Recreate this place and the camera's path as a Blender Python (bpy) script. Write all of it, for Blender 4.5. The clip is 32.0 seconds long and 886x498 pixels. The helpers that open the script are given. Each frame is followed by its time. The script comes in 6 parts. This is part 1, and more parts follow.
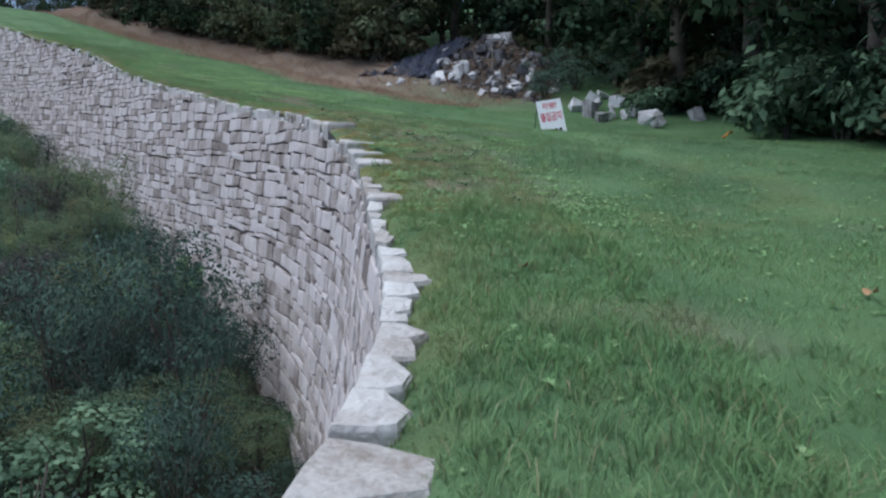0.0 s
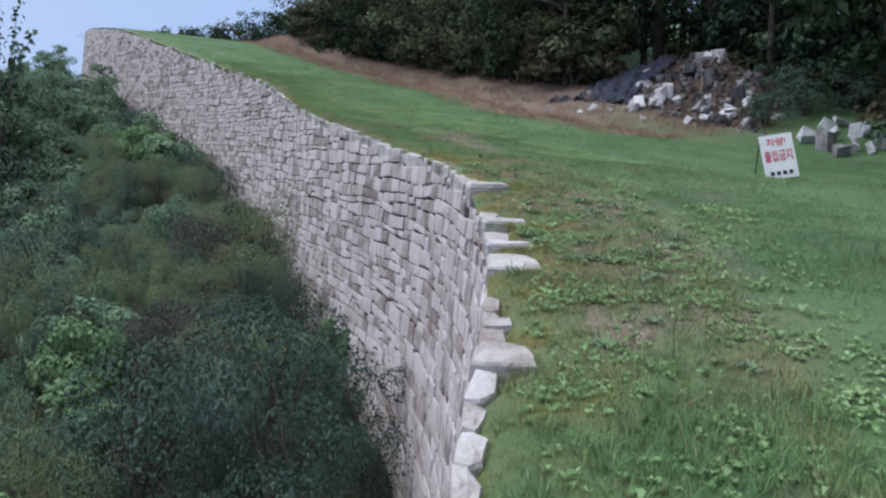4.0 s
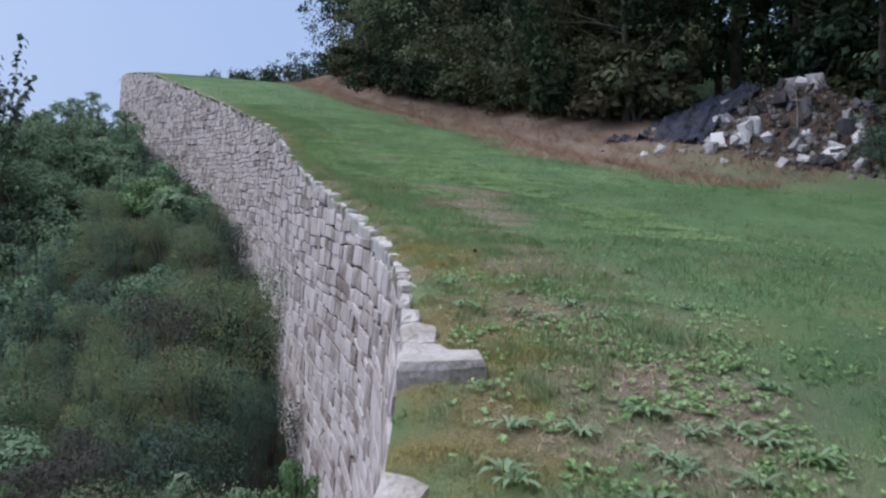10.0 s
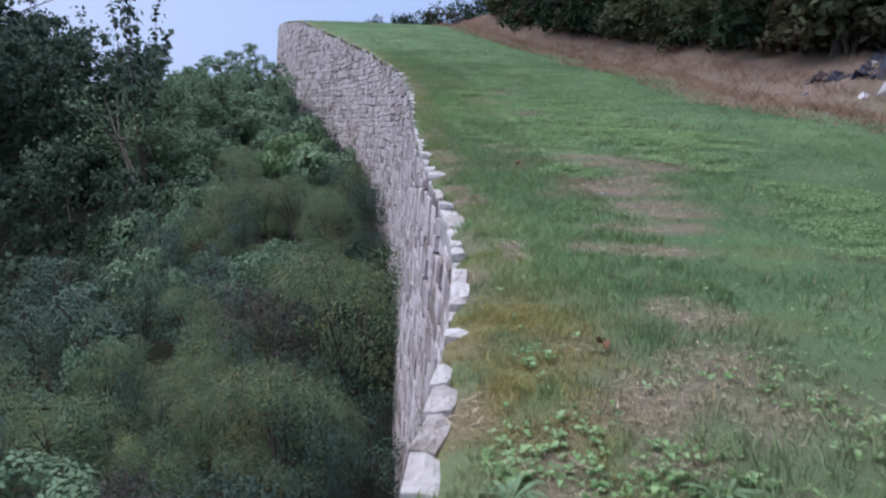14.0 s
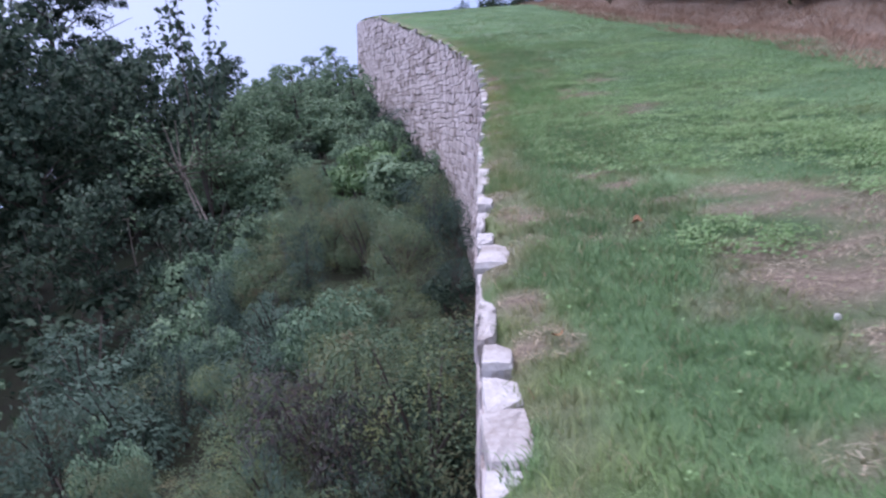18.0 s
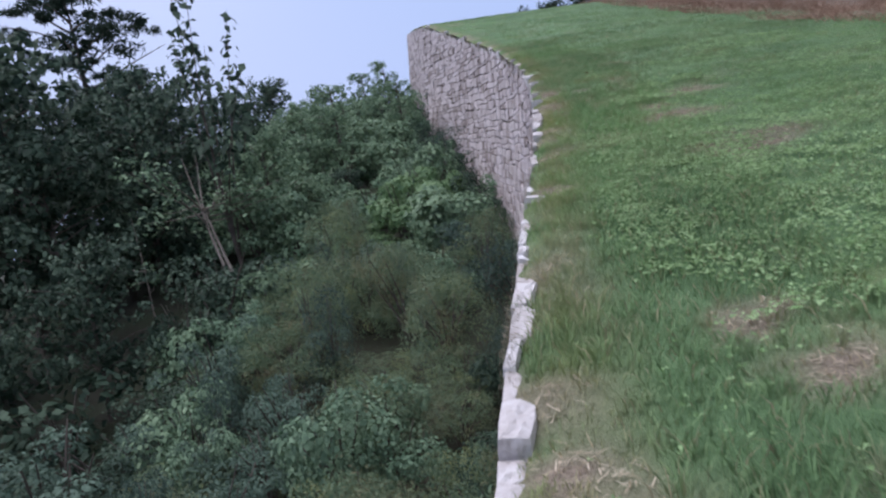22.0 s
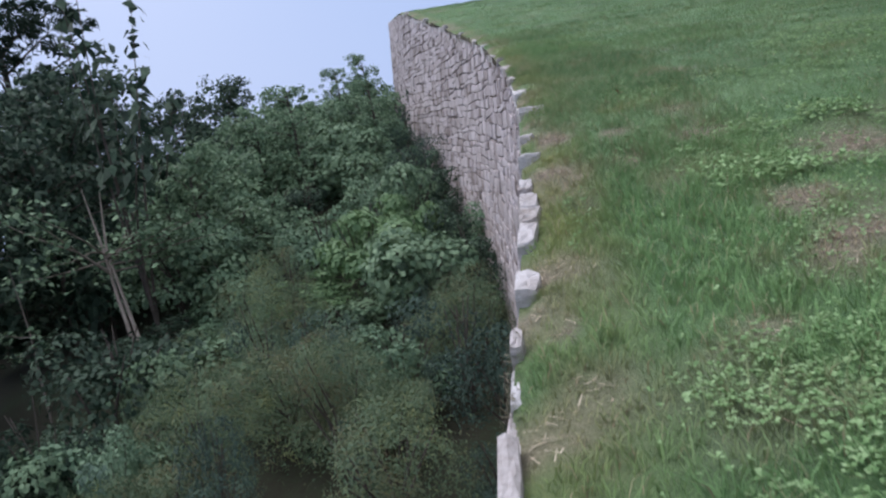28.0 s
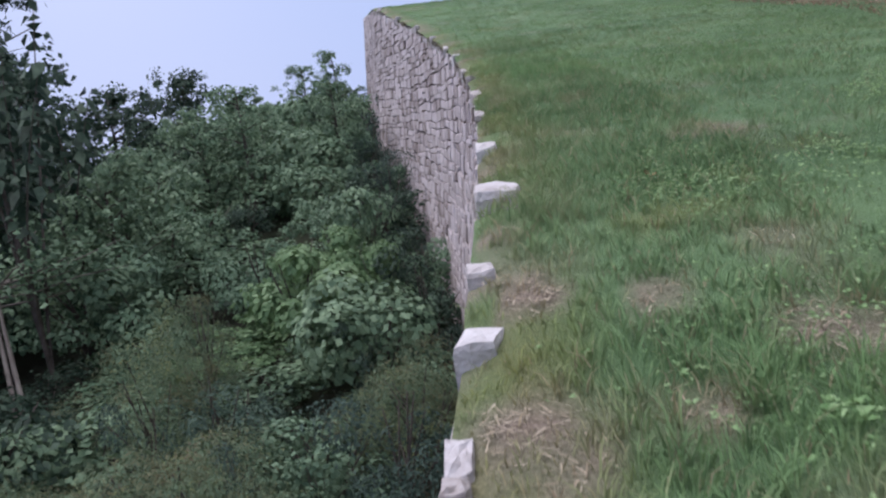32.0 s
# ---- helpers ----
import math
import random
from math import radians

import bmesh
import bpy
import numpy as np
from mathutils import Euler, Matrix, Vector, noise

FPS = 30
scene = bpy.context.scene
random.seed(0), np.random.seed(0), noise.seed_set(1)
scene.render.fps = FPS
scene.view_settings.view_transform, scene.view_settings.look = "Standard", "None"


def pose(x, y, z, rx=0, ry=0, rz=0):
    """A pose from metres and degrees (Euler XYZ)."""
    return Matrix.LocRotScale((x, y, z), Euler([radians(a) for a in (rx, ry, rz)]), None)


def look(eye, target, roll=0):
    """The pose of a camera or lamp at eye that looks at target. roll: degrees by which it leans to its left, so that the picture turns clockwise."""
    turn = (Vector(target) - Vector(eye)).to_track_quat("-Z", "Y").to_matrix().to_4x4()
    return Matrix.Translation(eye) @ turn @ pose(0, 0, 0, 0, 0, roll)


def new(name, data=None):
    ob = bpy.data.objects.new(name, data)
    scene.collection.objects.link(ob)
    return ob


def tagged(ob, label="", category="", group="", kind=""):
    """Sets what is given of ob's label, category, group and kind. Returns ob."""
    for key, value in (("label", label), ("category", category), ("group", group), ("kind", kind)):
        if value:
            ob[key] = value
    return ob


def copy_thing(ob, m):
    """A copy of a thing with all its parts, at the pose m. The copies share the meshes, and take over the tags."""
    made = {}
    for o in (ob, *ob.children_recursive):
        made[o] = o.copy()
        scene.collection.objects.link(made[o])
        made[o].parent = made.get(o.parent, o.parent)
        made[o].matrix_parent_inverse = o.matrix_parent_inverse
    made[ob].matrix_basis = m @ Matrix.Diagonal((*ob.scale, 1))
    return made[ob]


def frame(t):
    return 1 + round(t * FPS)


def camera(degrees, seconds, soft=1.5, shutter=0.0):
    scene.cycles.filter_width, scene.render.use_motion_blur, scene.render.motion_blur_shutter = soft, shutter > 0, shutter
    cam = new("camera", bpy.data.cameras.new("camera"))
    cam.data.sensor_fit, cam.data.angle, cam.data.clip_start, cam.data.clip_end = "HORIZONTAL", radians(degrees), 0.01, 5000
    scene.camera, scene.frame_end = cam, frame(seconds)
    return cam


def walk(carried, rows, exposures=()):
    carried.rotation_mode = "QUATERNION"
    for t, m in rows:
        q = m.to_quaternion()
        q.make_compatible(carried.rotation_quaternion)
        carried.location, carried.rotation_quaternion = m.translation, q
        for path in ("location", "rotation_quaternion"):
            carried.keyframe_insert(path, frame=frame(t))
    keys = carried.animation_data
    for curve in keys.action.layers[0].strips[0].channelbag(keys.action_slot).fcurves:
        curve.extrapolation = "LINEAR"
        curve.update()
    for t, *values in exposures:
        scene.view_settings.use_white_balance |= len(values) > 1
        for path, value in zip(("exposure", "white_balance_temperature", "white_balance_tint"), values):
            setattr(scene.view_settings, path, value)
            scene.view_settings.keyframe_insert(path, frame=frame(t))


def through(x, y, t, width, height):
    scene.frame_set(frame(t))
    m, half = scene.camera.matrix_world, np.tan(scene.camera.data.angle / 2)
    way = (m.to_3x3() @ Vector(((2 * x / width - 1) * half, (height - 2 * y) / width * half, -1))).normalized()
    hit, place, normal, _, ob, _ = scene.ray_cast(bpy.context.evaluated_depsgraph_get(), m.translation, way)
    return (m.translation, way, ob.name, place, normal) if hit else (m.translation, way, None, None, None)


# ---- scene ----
cam = camera(54.05, 32.0, soft=2.3, shutter=0.4)
walk(cam, [
    (0.0, pose(0.000, 0.000, 1.500, 84.00, -0.00, 0.00)),
    (0.5, pose(0.033, 0.542, 1.569, 83.58, -0.32, 0.24)),
    (1.0, pose(0.118, 1.112, 1.674, 83.11, -0.31, 1.35)),
    (1.5, pose(0.208, 1.678, 1.829, 83.50, -0.26, 4.21)),
    (2.0, pose(0.203, 2.207, 1.920, 84.49, -0.34, 6.56)),
    (2.5, pose(0.213, 2.691, 1.976, 84.97, 0.08, 10.09)),
    (3.0, pose(0.188, 3.132, 2.026, 85.39, -0.03, 12.27)),
    (3.5, pose(0.182, 3.592, 2.104, 85.29, 0.04, 12.64)),
    (5.5, pose(0.145, 5.409, 2.377, 85.10, -0.54, 15.48)),
    (6.0, pose(0.060, 5.863, 2.438, 85.46, 0.20, 16.02)),
    (6.5, pose(0.057, 6.326, 2.484, 86.02, 0.97, 16.24)),
    (7.0, pose(0.030, 6.785, 2.526, 86.39, 1.16, 16.12)),
    (7.5, pose(-0.015, 7.266, 2.579, 86.49, 1.01, 16.03)),
    (8.0, pose(0.014, 7.798, 2.653, 86.34, -0.30, 16.54)),
    (8.5, pose(-0.045, 8.340, 2.705, 86.30, -0.08, 16.62)),
    (9.0, pose(-0.059, 8.913, 2.767, 86.43, 0.96, 16.98)),
    (9.5, pose(-0.122, 9.446, 2.812, 86.86, 0.67, 16.99)),
    (10.0, pose(-0.227, 9.992, 2.909, 87.56, 0.84, 17.33)),
    (10.5, pose(-0.326, 10.549, 3.017, 88.33, 0.16, 18.26)),
    (11.0, pose(-0.465, 11.090, 3.088, 89.22, -0.30, 18.68)),
    (11.5, pose(-0.537, 11.635, 3.099, 89.50, -0.96, 20.08)),
    (12.0, pose(-0.626, 12.121, 3.110, 89.03, -1.48, 24.43)),
    (12.5, pose(-0.743, 12.588, 3.134, 86.46, -1.41, 27.18)),
    (13.0, pose(-0.825, 13.095, 3.225, 84.08, 0.27, 28.37)),
    (13.5, pose(-0.942, 13.629, 3.364, 84.01, 1.47, 28.55)),
    (14.0, pose(-1.102, 14.182, 3.482, 83.97, 1.86, 28.55)),
    (14.5, pose(-1.315, 14.737, 3.578, 84.01, 2.25, 28.78)),
    (16.5, pose(-2.308, 17.165, 3.928, 83.54, 3.85, 31.57)),
    (17.0, pose(-2.577, 17.754, 3.989, 83.55, 4.15, 31.66)),
    (17.5, pose(-2.854, 18.329, 4.058, 83.64, 4.40, 33.34)),
    (18.0, pose(-3.177, 18.855, 4.092, 83.58, 7.14, 35.36)),
    (18.5, pose(-3.497, 19.392, 4.158, 83.90, 13.78, 34.68)),
    (19.0, pose(-3.807, 19.952, 4.226, 84.12, 12.32, 34.72)),
    (19.5, pose(-4.118, 20.525, 4.275, 84.35, 12.03, 34.68)),
    (20.0, pose(-4.450, 21.090, 4.306, 84.44, 12.85, 34.75)),
    (20.5, pose(-4.826, 21.625, 4.368, 84.22, 14.40, 34.86)),
    (21.0, pose(-5.091, 22.176, 4.422, 84.91, 9.80, 36.67)),
    (21.5, pose(-5.417, 22.732, 4.521, 84.70, 9.23, 37.43)),
    (22.0, pose(-5.715, 23.307, 4.614, 84.86, 10.03, 39.87)),
    (22.5, pose(-6.070, 23.870, 4.707, 84.95, 10.58, 40.59)),
    (23.0, pose(-6.453, 24.443, 4.761, 85.24, 10.28, 41.75)),
    (23.5, pose(-6.831, 25.014, 4.800, 85.41, 9.09, 42.00)),
    (24.0, pose(-7.168, 25.614, 4.908, 84.65, 8.56, 42.54)),
    (24.5, pose(-7.464, 26.212, 5.019, 84.48, 7.15, 42.59)),
    (25.0, pose(-7.819, 26.746, 5.143, 84.29, 7.85, 42.50)),
    (25.5, pose(-8.129, 27.284, 5.244, 84.13, 7.83, 42.16)),
    (27.5, pose(-9.261, 29.051, 5.538, 84.04, 10.76, 40.50)),
    (28.0, pose(-9.554, 29.532, 5.613, 84.05, 10.98, 39.99)),
    (28.5, pose(-9.862, 29.990, 5.689, 84.29, 11.28, 39.54)),
    (29.0, pose(-10.125, 30.450, 5.782, 84.39, 11.22, 39.60)),
    (29.5, pose(-10.394, 30.863, 5.881, 84.60, 10.81, 39.36)),
    (30.0, pose(-10.610, 31.279, 5.939, 84.68, 11.04, 39.11)),
    (30.5, pose(-10.858, 31.687, 5.984, 84.72, 10.40, 39.04)),
    (31.0, pose(-11.135, 32.109, 6.038, 84.14, 9.34, 38.89)),
    (31.5, pose(-11.391, 32.592, 6.157, 83.84, 8.70, 38.98)),
    (32.0, pose(-11.691, 33.079, 6.287, 83.61, 8.58, 38.85)),
], exposures=[(0, 0.15, 6160, 0.5), (1, 0.32, 6250, 1.8), (2, 0.3, 6330, 3.6), (3, 0.3, 6410, 4.2), (6, 0.15, 6450, 6.0), (9, 0.1, 6465, 7.0), (11, 0.25, 6475, 7.7), (12, 0.26, 6420, 8.8), (13, 0.5, 6365, 10.0), (14, 0.28, 6250, 12.0), (17, 0.5, 6107, 21.0), (18, 0.58, 6060, 24.0), (19, 0.10, 6250, 15.0), (22, 0.28, 6406, 15.0), (23, 0.05, 6493, 16.0), (24, 0.57, 6560, 17.0), (25, 0.68, 6520, 16.0), (28, 0.24, 6500, 11.0), (30, 0.06, 6500, 13.0), (32, 0.26, 6520, 17.0)])


# ---- light ----
world = bpy.data.worlds.new("dusk_sky")
scene.world = world
world.use_nodes = True
wn, wl = world.node_tree.nodes, world.node_tree.links
sky = wn.new("ShaderNodeTexSky")
sky.sky_type, sky.sun_disc = "NISHITA", False
sky.sun_elevation, sky.sun_rotation = radians(28), radians(-60)
sky.air_density, sky.dust_density, sky.ozone_density = 1.0, 2.5, 2.0
veil = wn.new("ShaderNodeMix")
veil.data_type = "RGBA"
veil.inputs["Factor"].default_value = 0.93
wl.new(sky.outputs["Color"], veil.inputs["A"])
# overcast: the cloud layer is brighter overhead than near the horizon
up, cut, dome = wn.new("ShaderNodeTexCoord"), wn.new("ShaderNodeSeparateXYZ"), wn.new("ShaderNodeValToRGB")
wl.new(up.outputs["Generated"], cut.inputs[0])
wl.new(cut.outputs["Z"], dome.inputs["Fac"])
dome.color_ramp.interpolation = "EASE"
dome.color_ramp.elements[0].position, dome.color_ramp.elements[0].color = 0.25, (4.0, 5.45, 9.0, 1)
dome.color_ramp.elements[1].position, dome.color_ramp.elements[1].color = 0.9, (15.0, 15.6, 18.5, 1)
wl.new(dome.outputs["Color"], veil.inputs["B"])
wl.new(veil.outputs["Result"], wn["Background"].inputs["Color"])
wn["Background"].inputs["Strength"].default_value = 0.085

sun = new("sun", bpy.data.lights.new("sun", "SUN"))
sun.data.energy, sun.data.angle, sun.data.color = 1.3, radians(50), (1.0, 0.97, 0.95)
sun.matrix_world = look((-30, 10, 45), (0, 18, 0))


# ---- materials ----
def mat(name, colours, scale=3.0, fine=40.0, rough=0.9, bump=0.3, bump_scale=60.0, by="none", spread=0.25, spec=0.3, space="Object"):
    """A rough natural surface: two scales of noise through a ramp, relief, and a change of tone from piece to piece."""
    m = bpy.data.materials.new(name)
    m.use_nodes = True
    n, l = m.node_tree.nodes, m.node_tree.links
    bsdf = n["Principled BSDF"]
    bsdf.inputs["Roughness"].default_value = rough
    bsdf.inputs["Specular IOR Level"].default_value = spec
    geo = n.new("ShaderNodeNewGeometry")
    coord = n.new("ShaderNodeTexCoord")
    vec = geo.outputs["Position"] if space == "World" else coord.outputs["Object"]
    big, small = n.new("ShaderNodeTexNoise"), n.new("ShaderNodeTexNoise")
    big.inputs["Scale"].default_value, small.inputs["Scale"].default_value = scale, fine
    big.inputs["Detail"].default_value = 4
    for t in (big, small):
        l.new(vec, t.inputs["Vector"])
    mix = n.new("ShaderNodeMath")
    mix.operation = "MULTIPLY_ADD"
    l.new(small.outputs["Fac"], mix.inputs[0])
    mix.inputs[1].default_value = 0.45
    l.new(big.outputs["Fac"], mix.inputs[2])
    value = mix.outputs[0]
    if by != "none":
        if by == "object":
            source = n.new("ShaderNodeObjectInfo").outputs["Random"]
        else:
            source = geo.outputs["Random Per Island"]
        add = n.new("ShaderNodeMath")
        add.operation = "MULTIPLY_ADD"
        l.new(source, add.inputs[0])
        add.inputs[1].default_value = spread * 2
        l.new(value, add.inputs[2])
        off = n.new("ShaderNodeMath")
        off.operation = "SUBTRACT"
        l.new(add.outputs[0], off.inputs[0])
        off.inputs[1].default_value = spread
        value = off.outputs[0]
    ramp = n.new("ShaderNodeValToRGB")
    ramp.color_ramp.elements[0].position, ramp.color_ramp.elements[1].position = 0.4, 1.05 if len(colours) == 2 else 1.0
    while len(ramp.color_ramp.elements) < len(colours):
        ramp.color_ramp.elements.new(0.5)
    for i, c in enumerate(colours):
        ramp.color_ramp.elements[i].position = 0.36 + 0.62 * i / (len(colours) - 1)
        ramp.color_ramp.elements[i].color = (*c, 1)
    l.new(value, ramp.inputs["Fac"])
    l.new(ramp.outputs["Color"], bsdf.inputs["Base Color"])
    if bump:
        tex = n.new("ShaderNodeTexNoise")
        tex.inputs["Scale"].default_value, tex.inputs["Detail"].default_value = bump_scale, 5
        l.new(vec, tex.inputs["Vector"])
        b = n.new("ShaderNodeBump")
        b.inputs["Strength"].default_value, b.inputs["Distance"].default_value = bump, 0.02
        l.new(tex.outputs["Fac"], b.inputs["Height"])
        l.new(b.outputs["Normal"], bsdf.inputs["Normal"])
    return m


def leaf_mat(name, colours, spread=0.2, rough=0.55, through=0.25, scale=1.1, fine=7.0):
    """Leaves: tone changes leaf by leaf, some light passes through."""
    m = mat(name, colours, scale=scale, fine=fine, rough=rough, bump=0, by="island", spread=spread, spec=0.1, space="World")
    let_light_through(m, through)
    return m


def let_light_through(m, share):
    """Thin green matter: part of the light passes to the other side."""
    n, l = m.node_tree.nodes, m.node_tree.links
    bsdf, out = n["Principled BSDF"], n["Material Output"]
    tr, mixer = n.new("ShaderNodeBsdfTranslucent"), n.new("ShaderNodeMixShader")
    l.new(bsdf.inputs["Base Color"].links[0].from_socket, tr.inputs["Color"])
    mixer.inputs[0].default_value = share
    l.new(bsdf.outputs[0], mixer.inputs[1])
    l.new(tr.outputs[0], mixer.inputs[2])
    l.new(mixer.outputs[0], out.inputs["Surface"])


def soften(m, share):
    """Thin upright blades take the light like the turf they form: their normals lean towards the sky."""
    n, l = m.node_tree.nodes, m.node_tree.links
    geo, k, add = n.new("ShaderNodeNewGeometry"), n.new("ShaderNodeVectorMath"), n.new("ShaderNodeVectorMath")
    k.operation, add.operation = "SCALE", "ADD"
    k.inputs["Scale"].default_value = 1 - share
    l.new(geo.outputs["Normal"], k.inputs[0])
    l.new(k.outputs[0], add.inputs[0])
    add.inputs[1].default_value = (0, 0, share)
    l.new(add.outputs[0], n["Principled BSDF"].inputs["Normal"])


GRANITE = [(0.22, 0.175, 0.16), (0.425, 0.365, 0.352), (0.515, 0.452, 0.446), (0.60, 0.535, 0.535)]
STONE = mat("granite", GRANITE, 2.2, 26, 0.85, 0.6, 30, "island", 0.30, space="World")
STONE_ONE = mat("granite_block", GRANITE, 2.2, 26, 0.85, 0.6, 30, "object", 0.30, space="World")
CAP = mat("pale_granite", [(0.27, 0.23, 0.205), (0.47, 0.435, 0.425), (0.60, 0.58, 0.58)], 3.0, 34, 0.85, 1.0, 22, "object", 0.2, space="World")
CORE = mat("joint_earth", [(0.06, 0.05, 0.045), (0.15, 0.13, 0.11)], 4, 40, 0.95, 0.6, 30, space="World")
ROCK = mat("broken_rock", [(0.20, 0.18, 0.185), (0.46, 0.44, 0.455), (0.70, 0.68, 0.70)], 1.6, 14, 0.9, 1.0, 7, "object", 0.3)
DARK_ROCK = mat("weathered_rock", [(0.035, 0.032, 0.036), (0.075, 0.07, 0.078), (0.14, 0.135, 0.15)], 1.6, 14, 0.9, 0.8, 9, "object", 0.3)
SOIL = mat("spoil_earth", [(0.024, 0.019, 0.016), (0.060, 0.043, 0.035), (0.103, 0.076, 0.060)], 1.2, 18, 0.95, 0.8, 22, space="World")
# litter nearly black: the shade under the thicket is in this colour
FLOOR = mat("shaded_leaf_litter", [(0.012, 0.014, 0.009), (0.03, 0.03, 0.018), (0.03, 0.045, 0.02)], 0.7, 9, 0.95, 0.8, 12, space="World")
BARK = mat("bark", [(0.03, 0.026, 0.022), (0.085, 0.07, 0.06), (0.15, 0.13, 0.11)], 3, 25, 0.9, 0.8, 20)
# low green tones; part of the darkness is canopy shade put into the colour
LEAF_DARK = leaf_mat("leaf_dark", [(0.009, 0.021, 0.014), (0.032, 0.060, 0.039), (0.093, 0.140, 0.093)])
LEAF_MID = leaf_mat("leaf_mid", [(0.055, 0.106, 0.064), (0.118, 0.194, 0.118), (0.222, 0.327, 0.204)])
LEAF_LIGHT = leaf_mat("leaf_light", [(0.072, 0.134, 0.062), (0.150, 0.246, 0.118), (0.240, 0.354, 0.178)])
LEAF_OLIVE = leaf_mat("leaf_olive", [(0.138, 0.103, 0.070), (0.156, 0.165, 0.086), (0.108, 0.174, 0.106), (0.226, 0.253, 0.110)], 0.10, scale=0.75, fine=3.0)
LEAF_VINE = leaf_mat("leaf_vine", [(0.055, 0.105, 0.061), (0.126, 0.203, 0.119), (0.238, 0.340, 0.203)])
PALE_BARK = mat("pale_bark", [(0.084, 0.070, 0.056), (0.182, 0.158, 0.133), (0.252, 0.224, 0.189)], 3, 25, 0.9, 0.6, 20)
LEAF_PURPLE = leaf_mat("leaf_purple", [(0.040, 0.030, 0.033), (0.088, 0.066, 0.068), (0.070, 0.085, 0.070), (0.115, 0.110, 0.100)], 0.15)
LEAF_BLUE = leaf_mat("leaf_blue", [(0.040, 0.070, 0.052), (0.080, 0.130, 0.095), (0.135, 0.205, 0.152)], 0.13)
# darker leaves: shadow at the wall's foot and the wood's edge, as colour
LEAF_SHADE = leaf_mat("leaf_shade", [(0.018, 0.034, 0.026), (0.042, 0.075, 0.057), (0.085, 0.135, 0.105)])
# forest green lowered: shade of a deeper canopy is put into the colour
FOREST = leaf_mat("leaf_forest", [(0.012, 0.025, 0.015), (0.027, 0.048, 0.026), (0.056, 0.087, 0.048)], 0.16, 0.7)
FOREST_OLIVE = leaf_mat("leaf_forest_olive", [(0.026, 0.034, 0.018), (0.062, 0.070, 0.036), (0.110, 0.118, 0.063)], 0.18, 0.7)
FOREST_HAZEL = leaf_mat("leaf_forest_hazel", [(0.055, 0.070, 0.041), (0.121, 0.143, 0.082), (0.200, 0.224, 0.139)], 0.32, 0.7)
soften(LEAF_OLIVE, 0.3)
for _m in (LEAF_DARK, LEAF_MID, LEAF_VINE, LEAF_PURPLE, LEAF_BLUE, LEAF_SHADE):
    soften(_m, 0.45)
FOREST_BROWN = leaf_mat("leaf_forest_brown", [(0.054, 0.046, 0.032), (0.115, 0.097, 0.062), (0.169, 0.162, 0.097)])
NEEDLE_PALE = leaf_mat("leaf_needle_pale", [(0.03, 0.055, 0.034), (0.062, 0.105, 0.062), (0.11, 0.165, 0.10)], 0.32, 0.7)
# needles darkened likewise, holding the wood's shade in their colour
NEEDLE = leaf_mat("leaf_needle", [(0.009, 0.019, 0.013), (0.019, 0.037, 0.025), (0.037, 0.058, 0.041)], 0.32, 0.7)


def lawn_material(name, island):
    """Green turf that turns to moss, dry straw or bare soil by the shares 'moss' and 'dry' stored on the mesh."""
    greens = [(0.093, 0.184, 0.082), (0.155, 0.272, 0.123), (0.243, 0.372, 0.175)] if island else [(0.054, 0.102, 0.045), (0.104, 0.19, 0.085), (0.17, 0.275, 0.128)]
    m = mat(name, greens, 0.5, 12 if island else 85, 0.8, 0.0 if island else 1.0, 110,
            "island" if island else "none", 0.17, 0.2, "World")
    n, l = m.node_tree.nodes, m.node_tree.links
    bsdf = n["Principled BSDF"]
    colour = bsdf.inputs["Base Color"].links[0].from_socket
    wide, lush, tint = n.new("ShaderNodeTexNoise"), n.new("ShaderNodeMapRange"), n.new("ShaderNodeMix")
    wide.inputs["Scale"].default_value, wide.inputs["Detail"].default_value = 0.16, 3
    lush.inputs["From Min"].default_value, lush.inputs["From Max"].default_value, lush.inputs["To Max"].default_value = 0.46, 0.66, 0.5
    tint.data_type = "RGBA"
    tint.inputs["B"].default_value = (0.21, 0.40, 0.142, 1) if island else (0.095, 0.175, 0.068, 1)
    l.new(n["Geometry"].outputs["Position"], wide.inputs["Vector"])
    l.new(wide.outputs["Fac"], lush.inputs["Value"])
    l.new(lush.outputs["Result"], tint.inputs["Factor"])
    l.new(colour, tint.inputs["A"])
    colour = tint.outputs["Result"]
    grain = n.new("ShaderNodeTexNoise")
    grain.inputs["Scale"].default_value = 14 if island else 60
    l.new(n["Geometry"].outputs["Position"], grain.inputs["Vector"])
    tones = ("moss", ((0.28, 0.23, 0.06), (0.45, 0.36, 0.11)) if island else ((0.15, 0.135, 0.045), (0.29, 0.24, 0.085))), ("dry", ((0.29, 0.235, 0.15), (0.48, 0.40, 0.265)) if island else ((0.19, 0.14, 0.11), (0.37, 0.29, 0.235)))
    for key, (a, b) in tones:
        at = n.new("ShaderNodeAttribute")
        at.attribute_name = key
        ramp = n.new("ShaderNodeValToRGB")
        ramp.color_ramp.elements[0].color, ramp.color_ramp.elements[1].color = (*a, 1), (*b, 1)
        ramp.color_ramp.elements[0].position, ramp.color_ramp.elements[1].position = 0.35, 0.7
        l.new(grain.outputs["Fac"], ramp.inputs["Fac"])
        mx = n.new("ShaderNodeMix")
        mx.data_type = "RGBA"
        l.new(at.outputs["Fac"], mx.inputs["Factor"])
        l.new(colour, mx.inputs["A"])
        l.new(ramp.outputs["Color"], mx.inputs["B"])
        colour = mx.outputs["Result"]
    l.new(colour, bsdf.inputs["Base Color"])
    if island:
        let_light_through(m, 0.3)
        soften(m, 0.75)
    return m


TURF = lawn_material("turf", False)
